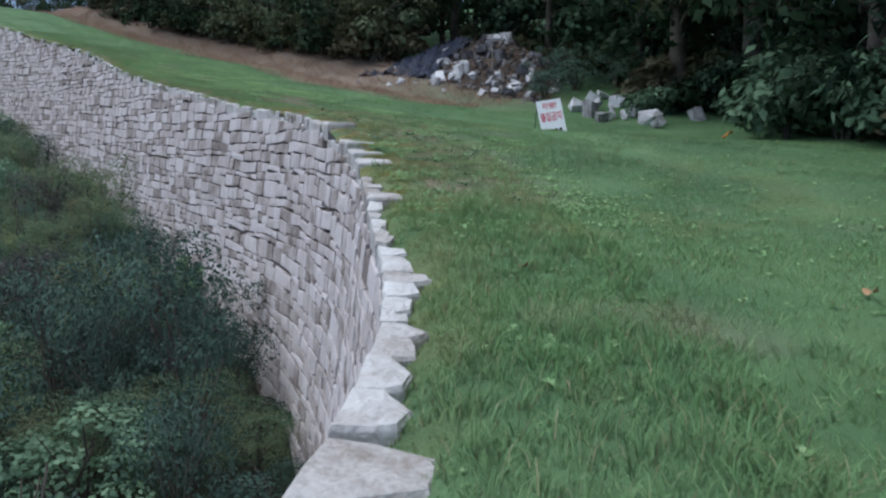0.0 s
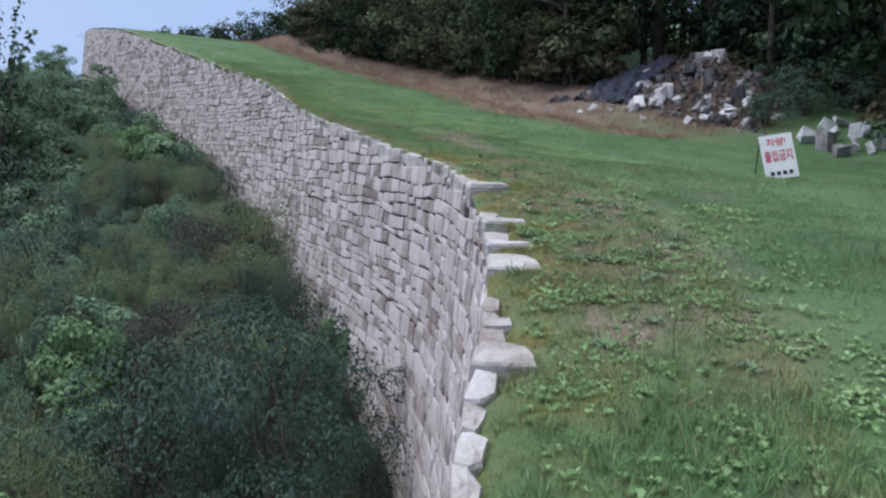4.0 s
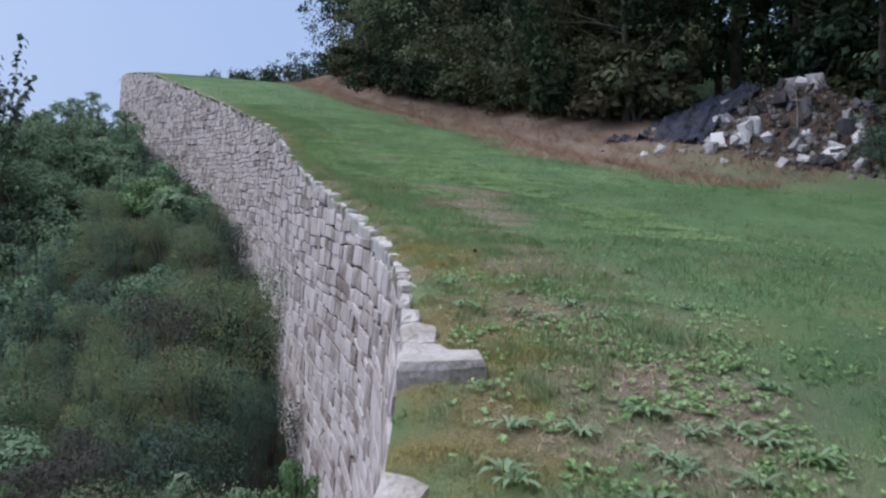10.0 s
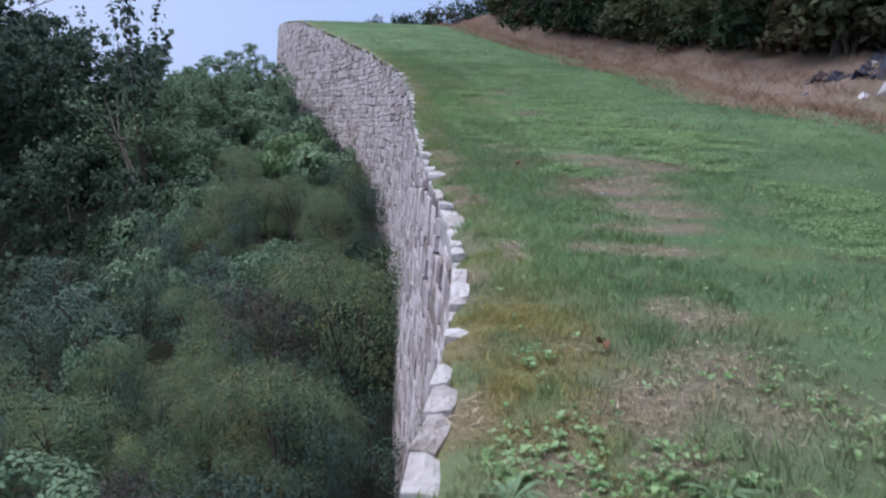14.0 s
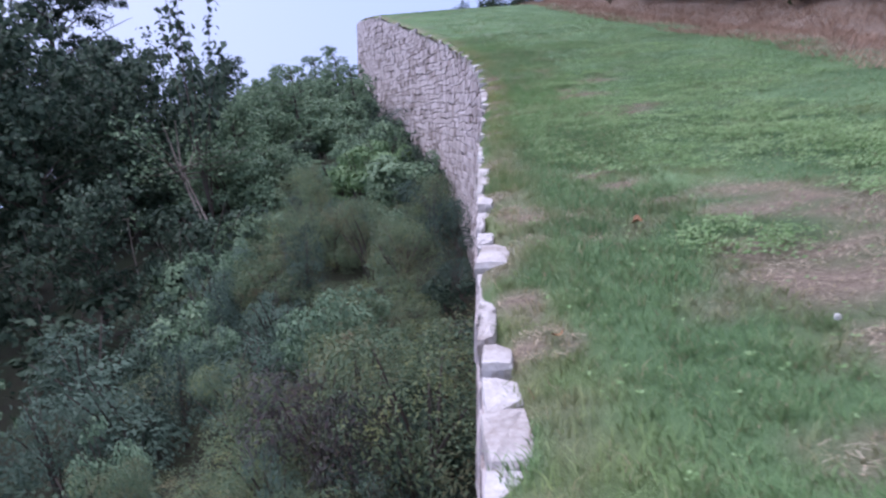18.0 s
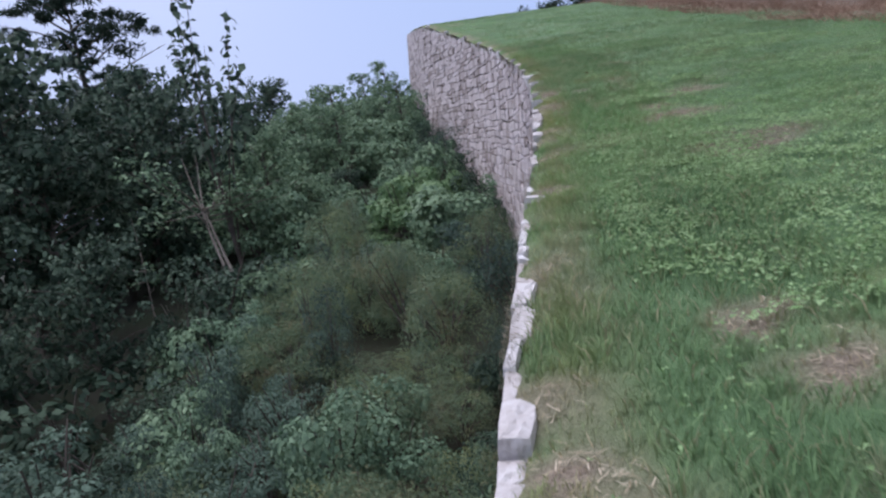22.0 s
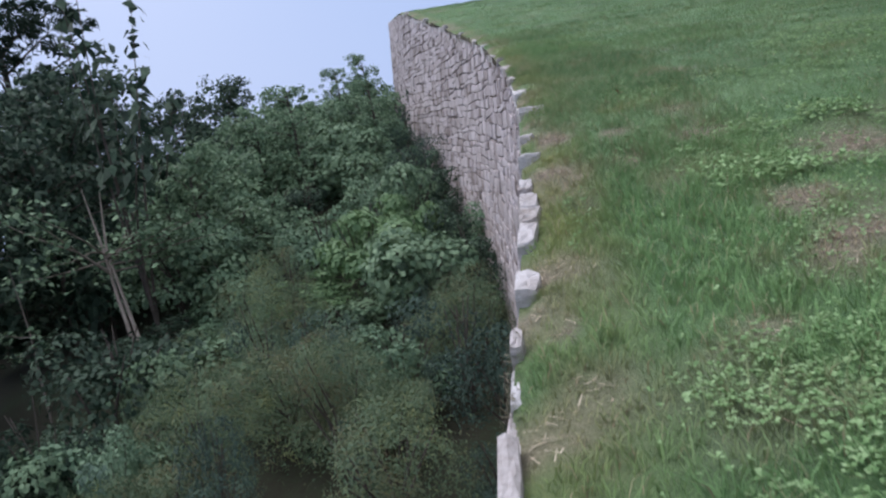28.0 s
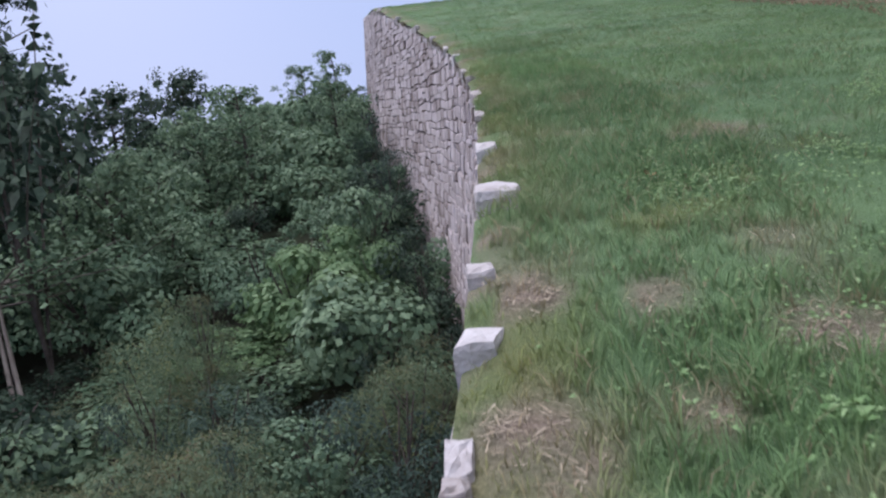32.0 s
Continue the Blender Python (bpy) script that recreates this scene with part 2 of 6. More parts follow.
BLADE = lawn_material("grass_blade", True)


def plain(name, colour, rough=0.6, metal=0.0):
    m = mat(name, [tuple(c * 0.85 for c in colour), colour], 4, 30, rough, 0.1, 60)
    m.node_tree.nodes["Principled BSDF"].inputs["Metallic"].default_value = metal
    return m


# ---- mesh helpers ----
def mesh_from(name, verts, quads, material, attributes=()):
    """A mesh from arrays of corners and of four-cornered faces."""
    verts, quads = np.asarray(verts, dtype=np.float32), np.asarray(quads, dtype=np.int32)
    me = bpy.data.meshes.new(name)
    me.vertices.add(len(verts))
    me.vertices.foreach_set("co", verts.ravel())
    me.loops.add(quads.size)
    me.loops.foreach_set("vertex_index", quads.ravel())
    me.polygons.add(len(quads))
    me.polygons.foreach_set("loop_start", np.arange(0, quads.size, quads.shape[1], dtype=np.int32))
    for key, values in attributes:
        me.attributes.new(key, "FLOAT", "POINT").data.foreach_set("value", np.asarray(values, dtype=np.float32))
    me.materials.append(material)
    me.update(calc_edges=True)
    return me


def part(name, bm, material, parent=None, label=""):
    """Links a bmesh, or a mesh, as one object under a thing."""
    if isinstance(bm, bpy.types.Mesh):
        me = bm
    else:
        me = bpy.data.meshes.new(name)
        bm.to_mesh(me)
        bm.free()
        me.materials.append(material)
    ob = new(name, me)
    if parent is not None:
        ob.parent = parent
    return tagged(ob, label)


def smooth(me):
    me.polygons.foreach_set("use_smooth", [True] * len(me.polygons))
    return me


def leaf_quads(centres, normals, length, width, rng, droop=0.0):
    """Rhombic leaves, one quad each, turned about their normals at random."""
    n = len(centres)
    normals = normals / np.maximum(np.linalg.norm(normals, axis=1, keepdims=True), 1e-6)
    other = rng.normal(size=(n, 3))
    a = np.cross(normals, other)
    a /= np.maximum(np.linalg.norm(a, axis=1, keepdims=True), 1e-6)
    b = np.cross(normals, a)
    length, width = np.asarray(length).reshape(-1, 1), np.asarray(width).reshape(-1, 1)
    tip = centres + a * length * 0.5 - np.array([0, 0, 1.0]) * length * droop
    base = centres - a * length * 0.5
    verts = np.stack([base, centres + b * width * 0.5, tip, centres - b * width * 0.5], 1).reshape(-1, 3)
    return verts, np.arange(4 * n).reshape(n, 4)


def tube(points, radii, sides=6):
    """Corners and faces of a bent, tapered stick."""
    points = [Vector(p) for p in points]
    verts, quads = [], []
    for i, p in enumerate(points):
        d = (points[min(i + 1, len(points) - 1)] - points[max(i - 1, 0)]).normalized()
        a = d.orthogonal().normalized()
        b = d.cross(a)
        for k in range(sides):
            w = 2 * math.pi * k / sides
            verts.append(p + (a * math.cos(w) + b * math.sin(w)) * radii[i])
    for i in range(len(points) - 1):
        for k in range(sides):
            j = (k + 1) % sides
            quads.append((i * sides + k, i * sides + j, (i + 1) * sides + j, (i + 1) * sides + k))
    return [tuple(v) for v in verts], quads


def joined(pieces):
    verts, quads, at = [], [], 0
    for v, q in pieces:
        v, q = np.asarray(v, dtype=float), np.asarray(q)
        verts.append(v)
        quads.append(q + at)
        at += len(v)
    return np.concatenate(verts), np.concatenate(quads)


# ---- the plan: the line of the wall's outer top edge, x and y by height ----
PLAN = [(-4.2, -12, -1.3), (-0.98, 0, 0.05), (-0.53, 2.9, 0.35), (-0.38, 4.5, 0.50), (-0.73, 8.5, 0.95), (-1.30, 12.2, 1.55),
        (-2.67, 16.6, 2.25), (-4.60, 20.7, 2.65), (-6.85, 24.3, 3.25), (-9.72, 28.9, 3.98), (-12.5, 33.5, 4.9), (-15.42, 38, 5.97),
        (-18.28, 42, 6.86), (-21.42, 46, 7.7), (-23.3, 48.2, 8.33), (-27.9, 53, 9.72), (-31.0, 56, 10.72), (-38.6, 63, 13.05), (-42.4, 67, 13.9), (-48.3, 73, 14.9)]


def spline(points, step=0.05):
    """Catmull-Rom through the points; columns x, y, z, tangent x, tangent y."""
    p = np.array(points, dtype=float)
    p = np.vstack([2 * p[0] - p[1], p, 2 * p[-1] - p[-2]])
    out = []
    for i in range(1, len(p) - 2):
        m = max(4, int(np.linalg.norm(p[i + 1] - p[i]) / step))
        t = np.linspace(0, 1, m, endpoint=False)[:, None]
        k0 = np.linalg.norm((p[i] - p[i - 1])[:2])
        k1 = np.linalg.norm((p[i + 1] - p[i])[:2])
        k2 = np.linalg.norm((p[i + 2] - p[i + 1])[:2])
        m1 = ((p[i] - p[i - 1]) / k0 * k1 + (p[i + 1] - p[i]) / k1 * k0) / (k0 + k1) * k1
        m2 = ((p[i + 1] - p[i]) / k1 * k2 + (p[i + 2] - p[i + 1]) / k2 * k1) / (k1 + k2) * k1
        out.append((2 * t**3 - 3 * t**2 + 1) * p[i] + (t**3 - 2 * t**2 + t) * m1 + (-2 * t**3 + 3 * t**2) * p[i + 1] + (t**3 - t**2) * m2)
    out.append(p[-2:-1])
    c = np.vstack(out)
    s = np.concatenate([[0], np.cumsum(np.linalg.norm(np.diff(c[:, :2], axis=0), axis=1))])
    u = np.arange(0, s[-1], step)
    c = np.stack([np.interp(u, s, c[:, k]) for k in range(3)], 1)
    tan = np.gradient(c[:, :2], axis=0)
    tan /= np.linalg.norm(tan, axis=1, keepdims=True)
    return np.hstack([c, tan])


STEP = 0.05
LINE = spline(PLAN + [(-66, 92, 14.2), (-85, 112, 11.0)])
WALL = spline(PLAN + [(-50.2, 76, 15.2), (-50.0, 79.5, 15.3), (-47.5, 84, 15.3)])
S_END = float(np.interp(73, WALL[:, 1], np.arange(len(WALL)) * STEP))


def at(s, line=None):
    line = LINE if line is None else line
    i = np.clip(np.asarray(s) / STEP, 0, len(line) - 1)
    return np.stack([np.interp(i, np.arange(len(line)), line[:, k]) for k in range(5)], -1)


def s_at_y(y):
    return float(np.interp(y, LINE[:, 1], np.arange(len(LINE)) * STEP))


def nearest(x, y):
    """Run along the line and distance to its right for places in the plan."""
    x, y = np.asarray(x, dtype=float).ravel(), np.asarray(y, dtype=float).ravel()
    coarse = LINE[::10]
    s, u = np.empty(len(x)), np.empty(len(x))
    for a in range(0, len(x), 4000):
        dx, dy = x[a:a + 4000, None] - coarse[None, :, 0], y[a:a + 4000, None] - coarse[None, :, 1]
        k = np.argmin(dx * dx + dy * dy, 1)
        r = np.arange(len(k))
        s[a:a + 4000] = k * 10 * STEP + dx[r, k] * coarse[k, 3] + dy[r, k] * coarse[k, 4]
        u[a:a + 4000] = dx[r, k] * coarse[k, 4] - dy[r, k] * coarse[k, 3]
    return s, u


def fbm(x, y, scale, seed=0, octaves=3):
    """Smooth noise from sums of turned sines, about -1 to 1."""
    r = np.random.RandomState(seed)
    v = np.zeros_like(np.asarray(x, dtype=float))
    for o in range(octaves):
        for _ in range(4):
            w, ph = r.uniform(0, 2 * np.pi, 2)
            f = 2**o / scale * r.uniform(0.7, 1.4)
            v = v + np.sin((x * np.cos(w) + y * np.sin(w)) * f * 2 * np.pi + ph) * 0.5**o
    return v / 4.0


GRAIN = np.random.RandomState(7).uniform(-1, 1, (256, 256))


def mottle(x, y, scale, seed=0, octaves=3):
    """Blotchy noise without any order, about -1 to 1."""
    x, y = np.asarray(x, dtype=float), np.asarray(y, dtype=float)
    v, weight = np.zeros_like(x + y), 0.0
    for o in range(octaves):
        f = 2**o * 1.6 / scale
        c, t = math.cos(1.1 * o + seed), math.sin(1.1 * o + seed)
        a, b = (x * c - y * t) * f + seed * 17.3, (x * t + y * c) * f + seed * 5.7 + 40 * o
        i, j = np.floor(a).astype(int), np.floor(b).astype(int)
        fa, fb = a - i, b - j
        fa, fb = fa * fa * (3 - 2 * fa), fb * fb * (3 - 2 * fb)
        g = lambda p, q: GRAIN[(i + p) % 256, (j + q) % 256]
        v = v + 0.55**o * ((g(0, 0) * (1 - fa) + g(1, 0) * fa) * (1 - fb) + (g(0, 1) * (1 - fa) + g(1, 1) * fa) * fb)
        weight += 0.55**o
    return v / weight * 1.5


EDGE_Y = [-12, 8, 14, 20, 25, 29, 33, 42, 50, 62, 73, 90]
EDGE_U = [11.5, 11.2, 11.4, 13.2, 12.8, 11.0, 9.6, 9.8, 11.2, 13, 14.2, 17]
EDGE_S = [s_at_y(y) for y in EDGE_Y]


def lawn_edge(s):
    return np.interp(s, EDGE_S, EDGE_U)


SIGN_X, SIGN_Y = 3.12, 24.4
SIGN_S, SIGN_U = (float(v[0]) for v in nearest([SIGN_X], [SIGN_Y]))
# cap stones that lie open: y of the near and of the far end, depth from the wall's face
SLABS_NEAR = [(2.80, 3.32, 0.48), (3.40, 3.82, 0.34), (3.82, 4.29, 0.28), (4.33, 4.60, 0.27), (4.60, 4.86, 0.31), (4.89, 5.14, 0.17), (5.15, 5.46, 0.20), (5.47, 5.79, 0.24), (5.80, 6.22, 0.34), (6.22, 6.61, 0.25),
              (6.65, 7.05, 0.22), (7.05, 7.45, 0.17), (7.45, 7.80, 0.15), (7.80, 8.14, 0.15), (8.16, 8.52, 0.13), (8.54, 8.97, 0.16), (9.00, 9.40, 0.40), (9.43, 9.74, 0.18), (9.78, 10.06, 0.21), (10.08, 10.40, 0.13),
              (11.04, 11.60, 0.47), (11.78, 12.13, 0.41), (12.14, 12.50, 0.25), (12.72, 13.03, 0.47), (13.04, 13.46, 0.22), (14.46, 14.93, 0.50), (15.20, 15.62, 0.24), (15.63, 16.04, 0.16), (16.11, 16.52, 0.11)]
SLABS_MIDDLE = [(16.68, 17.03, 0.18), (17.03, 17.39, 0.15), (17.40, 17.70, 0.17), (17.71, 17.98, 0.11), (18.42, 18.60, 0.18), (19.12, 19.29, 0.14), (19.30, 19.70, 0.16), (19.71, 20.07, 0.14),
                (20.60, 20.76, 0.15), (20.90, 21.12, 0.15), (21.68, 22.10, 0.25), (22.50, 22.80, 0.20), (22.82, 23.24, 0.12), (24.02, 24.64, 0.30), (24.70, 24.86, 0.17), (25.05, 25.50, 0.10)]
SLABS_FAR = [(25.88, 26.22, 0.18), (26.63, 26.92, 0.08), (27.48, 27.80, 0.16), (28.28, 28.42, 0.10), (28.44, 28.64, 0.11), (28.66, 28.95, 0.08), (28.97, 29.22, 0.13), (29.23, 29.34, 0.08), (29.74, 30.09, 0.27), (30.28, 30.56, 0.10), (31.50, 31.92, 0.10),
             (32.56, 32.72, 0.07), (33.14, 33.42, 0.16), (33.95, 34.26, 0.15), (34.36, 34.57, 0.18), (34.60, 34.78, 0.16), (34.80, 34.93, 0.16), (34.95, 35.04, 0.13), (35.06, 35.22, 0.12), (35.71, 35.95, 0.22), (36.40, 36.66, 0.20), (37.54, 38.10, 0.36), (39.00, 39.36, 0.22),
             (40.74, 41.15, 0.13), (42.3, 42.7, 0.16), (44.2, 44.6, 0.20), (45.6, 46.1, 0.18), (47.4, 47.9, 0.2), (49.0, 49.6, 0.15), (51.2, 51.8, 0.2), (54.0, 54.7, 0.2), (57.3, 57.9, 0.22), (61.0, 61.7, 0.2)]
SLABS = [(s_at_y(a), s_at_y(b), d) for a, b, d in SLABS_NEAR + SLABS_MIDDLE + SLABS_FAR]
REACH_S = np.arange(0, len(LINE)) * STEP
REACH = np.interp(LINE[:, 1], [-12, 2.6, 3.4, 8, 9, 17, 19, 27, 29, 90], [0.45, 0.45, 0.10, 0.06, 0.03, 0.02, 0.07, 0.07, 0.03, 0.03]) + 0.02 * fbm(REACH_S, 0 * REACH_S, 0.7, 8)
for _a, _b, _d in SLABS:
    REACH = np.maximum(REACH, np.where((REACH_S > _a - 0.03) & (REACH_S < _b + 0.03), _d * 0.86, 0))


def cap_reach(s):
    """How far the cap stones lie open before the turf covers them."""
    return np.interp(np.asarray(s, dtype=float), REACH_S, REACH)


def lawn_z(s, u):
    """Height of the turf: level with the wall's top, falling gently away from it, then a bank under the wood."""
    s, u = np.asarray(s, dtype=float), np.asarray(u, dtype=float)
    z = at(s)[..., 2] - 0.028 * np.minimum(u, 14)
    z = z + 0.05 - np.interp(s, [SLABS[0][0], s_at_y(13.0), s_at_y(17.0)], [0.10, 0.065, 0.05]) * np.exp(-np.maximum(u - cap_reach(s), 0) / 0.07) + 0.035 * fbm(s, 0 * u, 0.9, 6) * np.exp(-u / 0.6) + 0.02 * fbm(s, u, 2.6, 3) + 0.05 * fbm(s, u, 9.0, 4)
    z = z - 0.05 * np.clip((cap_reach(s) - 0.02 - u) / 0.04, 0, 1)
    z = z - 0.32 * np.exp(-((s - SIGN_S) ** 2 + (u - SIGN_U) ** 2) / 16.0)
    e = u - lawn_edge(s)
    steep = np.interp(s, [EDGE_S[4], EDGE_S[6]], [0.10, 0.34])
    z = z + np.clip(e, 0, 3.0) * steep + np.clip(e - 3.0, 0, 40) * 0.16
    return z


def ground_point(x, y):
    s, u = nearest([x], [y])
    return Vector((x, y, float(lawn_z(s, u)[0])))


# worn, mossy and weedy places of the lawn: x, y, half-lengths across and along the wall
BARE = [(0.05, 9.9, 0.3, 0.5), (0.5, 11.9, 0.35, 0.5), (0.83, 10.5, 0.35, 0.4), (-0.4, 14.7, 0.45, 0.9), (-0.2, 13.4, 0.4, 0.6), (-4.64, 26.6, 0.9, 1.0), (-5.2, 26.0, 0.6, 0.5),
        (-2.28, 19.5, 0.35, 0.4), (-2.0, 18.45, 0.3, 0.3), (-1.2, 16.2, 0.35, 0.3), (-2.27, 17.0, 0.22, 0.25), (-4.4, 24.7, 0.9, 0.9), (-3.3, 22.65, 0.7, 0.35), (-3.1, 21.45, 0.55, 0.4),
        (-3.55, 21.3, 0.3, 0.3), (-3.6, 23.6, 0.7, 0.6), (-4.23, 21.08, 0.15, 0.2), (-4.0, 20.7, 0.2, 0.2), (-6.84, 26.93, 0.3, 0.16), (-6.1, 26.3, 0.4, 0.2), (-6.53, 25.6, 0.25, 0.15),
        (-7.15, 25.5, 0.22, 0.45), (-6.61, 24.6, 0.2, 0.2), (-6.09, 24.78, 0.14, 0.14), (-5.5, 23.0, 0.2, 0.3), (-7.4, 27.5, 0.3, 0.3), (-10.2, 30.25, 0.2, 0.18), (-9.0, 32.6, 0.5, 0.4),
        (-10.95, 33.05, 0.16, 0.16), (-11.93, 32.9, 0.14, 0.3), (-12.2, 33.55, 0.2, 0.2), (-11.1, 33.75, 0.2, 0.18), (-11.3, 34.85, 0.35, 0.3), (-11.5, 36.3, 0.4, 0.3),
        (-14.4, 39.7, 0.3, 0.3), (-13.25, 35.35, 0.35, 0.35), (-12.9, 35.65, 0.2, 0.25), (-13.36, 36.47, 0.2, 0.2), (-12.63, 36.5, 0.2, 0.14), (-13.9, 36.3, 0.2, 0.3), (-5.65, 26.9, 0.6, 0.6), (-7.35, 25.6, 0.2, 0.5), (-6.55, 25.6, 0.2, 0.2), (-6.88, 27.0, 0.35, 0.2), (-10.56, 34.3, 0.5, 0.5), (-9.75, 32.9, 0.35, 0.35),
        (-13.24, 35.3, 0.22, 0.5), (-14.5, 36.9, 0.12, 0.3), (-12.26, 33.5, 0.2, 0.3), (-10.2, 30.2, 0.25, 0.2), (-14.35, 39.55, 0.3, 0.25), (-12.6, 36.5, 0.3, 0.25), (-5.54, 22.9, 0.25, 0.3), (-5.95, 23.4, 0.2, 0.3), (-9.05, 31.85, 0.5, 0.5), (-11.2, 36.1, 0.5, 0.4), (-10.9, 33.8, 0.3, 0.3)]
WEEDY = [(-0.1, 12.4, 0.6, 0.9), (0.0, 10.3, 0.5, 0.6), (-0.7, 12.5, 0.3, 0.9), (1.0, 14.5, 0.5, 0.6), (-0.4, 14.2, 0.6, 0.7), (-1.8, 16.8, 0.7, 0.8),
         (-1.7, 25.0, 0.8, 1.5), (-4.9, 29.1, 1.2, 1.8), (-4.0, 27.0, 0.8, 1.0), (-11.9, 36.0, 0.9, 1.4), (-9.4, 36.4, 1.5, 1.5), (-6.6, 29.2, 1.1, 1.4),
         (-5.1, 25.1, 0.5, 0.5), (-10.0, 31.0, 0.55, 0.9), (-9.1, 30.2, 0.6, 0.9), (-10.7, 32.4, 0.5, 0.7), (-12.7, 34.5, 0.25, 0.5),
         (-8.0, 30.9, 2.1, 3.4), (-9.4, 33.9, 2.2, 2.4), (-7.0, 31.5, 1.2, 1.5), (-9.2, 30.2, 0.8, 1.2), (-12.54, 34.05, 0.25, 0.5), (-1.6, 16.4, 0.6, 0.5), (-11.8, 35.55, 0.6, 0.7), (-9.6, 30.6, 0.6, 2.2), (-10.4, 32.1, 0.5, 1.0), (-6.5, 29.8, 1.6, 1.6), (-11.4, 36.1, 0.9, 1.0), (-13.9, 38.2, 0.5, 0.9), (-8.4, 34.4, 1.6, 1.6), (-8.0, 36.4, 1.4, 2.0), (-9.2, 37.0, 1.5, 2.4), (-12.5, 38.8, 1.0, 1.0), (-8.4, 29.2, 0.8, 1.0), (-1.0, 23.4, 1.2, 1.4), (-12.6, 41.6, 1.4, 1.6)]

BROAD_WEEDS = [(-11.62, 35.4, 0.45, 0.32), (-12.44, 35.8, 0.1, 0.08), (-11.7, 36.95, 0.3, 0.25), (-12.2, 36.6, 0.25, 0.2)]


def ellipse(x, y, spot):
    """Squared distance from a spot's middle, 1 on its rim."""
    bx, by, a, b = spot
    k = at(nearest([bx], [by])[0])[0]
    du, ds = (x - bx) * k[4] - (y - by) * k[3], (x - bx) * k[3] + (y - by) * k[4]
    return (du / a)**2 + (ds / b)**2


def patches(x, y, s, u):
    """Shares of moss and of dry, worn ground."""
    moss = np.clip(1.6 - u / np.interp(y, [3, 8, 12, 18, 24], [0.4, 0.6, 0.85, 0.8, 0.45]), 0, 1) * np.clip(1.0 + 0.8 * mottle(x, y, 1.6, 11), 0, 1) * np.interp(y, [2, 7, 9, 18.5, 21, 32.5, 33.8, 35.8, 37], [0.35, 0.4, 1, 1, 0.35, 0.35, 0.55, 0.55, 0.35]) * np.clip(np.interp(y, [13, 15], [0.5, 0.8]) + 0.9 * mottle(x, y, 0.55, 23), 0.05, 0.95)
    moss = np.maximum(moss, np.clip(0.5 * mottle(x, y, 1.9, 16) + 0.35 * mottle(x, y, 0.5, 20) - 0.12 + np.interp(y, [5, 10, 18, 25], [-0.22, 0, -0.1, -0.15]), 0, 0.35) * np.clip(1.2 - u / 9, 0, 1))
    dry = np.zeros_like(u)
    wob = 1 + 0.55 * mottle(x, y, 1.1, 12)
    for spot in BARE:
        dry = np.maximum(dry, np.clip(1.5 - 1.3 * ellipse(x, y, spot) * wob, 0, 1))
    dry = dry * np.clip(0.82 + 0.8 * mottle(x, y, 0.35, 17), 0.12, 1)
    rim = np.clip(1.1 - u / 0.65, 0, 1) * np.clip(0.2 + 0.9 * mottle(x, y, 0.8, 18), 0, 0.9) * np.interp(y, [14, 20], [0.3, 1])
    dry = np.maximum(dry, rim)
    dry = np.maximum(dry * 0.9, np.clip(0.9 * mottle(x, y, 1.3, 13) - 0.42, 0, 0.7) * np.clip(1.3 - u / 5, 0.2, 1))
    path = np.clip(1.25 - np.abs(u - 1.25) / 1.1, 0, 1) * np.interp(y, [8, 10, 13, 15, 18, 20], [0, 0.7, 0.7, 1, 1, 0])
    dry = np.maximum(dry, path * np.clip(0.45 + 0.6 * mottle(x, y, 0.6, 19), 0, 0.85))
    e = u - lawn_edge(s)
    bank = np.clip(1.6 + e / 1.2 + 0.5 * mottle(x, y, 1.6, 14), 0, 1) * np.interp(s, [EDGE_S[4], EDGE_S[6]], [0, 1]) * np.clip((4.4 - e) / 1.2, 0, 1)
    return moss, np.maximum(dry, bank)


# ---- the ground ----
def lawn():
    us = np.concatenate([[0.012, 0.035], np.arange(0.06, 0.8, 0.07), np.arange(0.8, 2.0, 0.15), np.arange(2.0, 18, 0.4), np.arange(18, 60, 3.0)])
    ss = np.arange(0.0, s_at_y(110), 0.25)
    s, u = np.meshgrid(ss, us, indexing="ij")
    u = u + np.maximum(s - S_END, 0) * 0.9
    p = at(s.ravel())
    x, y = p[:, 0] + u.ravel() * p[:, 4], p[:, 1] - u.ravel() * p[:, 3]
    z = lawn_z(s.ravel(), u.ravel())
    moss, dry = patches(x, y, s.ravel(), u.ravel())
    i = np.arange(len(ss) * len(us)).reshape(len(ss), len(us))
    quads = np.stack([i[:-1, :-1], i[:-1, 1:], i[1:, 1:], i[1:, :-1]], -1).reshape(-1, 4)
    me = mesh_from("lawn", np.stack([x, y, z], 1), quads, TURF, (("moss", moss), ("dry", dry)))
    tagged(new("ground_lawn", smooth(me)), "sloping green lawn with worn earth patches behind the wall", "lawn", kind="structure")


def low_z(x, y):
    """Height of the overgrown ground below the wall."""
    s, u = nearest(x, y)
    d = np.maximum(-u, 0)
    top = at(s)[:, 2]
    lift = np.interp(top, [0.5, 3.5, 6.0], [0.9, 0.5, 0.0])
    return top - 5.2 + lift - 1.1 * np.exp(-d / 2.2) - 0.20 * np.minimum(d, 26) - 0.5 * np.maximum(d - 26, 0) ** 0.9 + 0.25 * fbm(x, y, 7, 21)


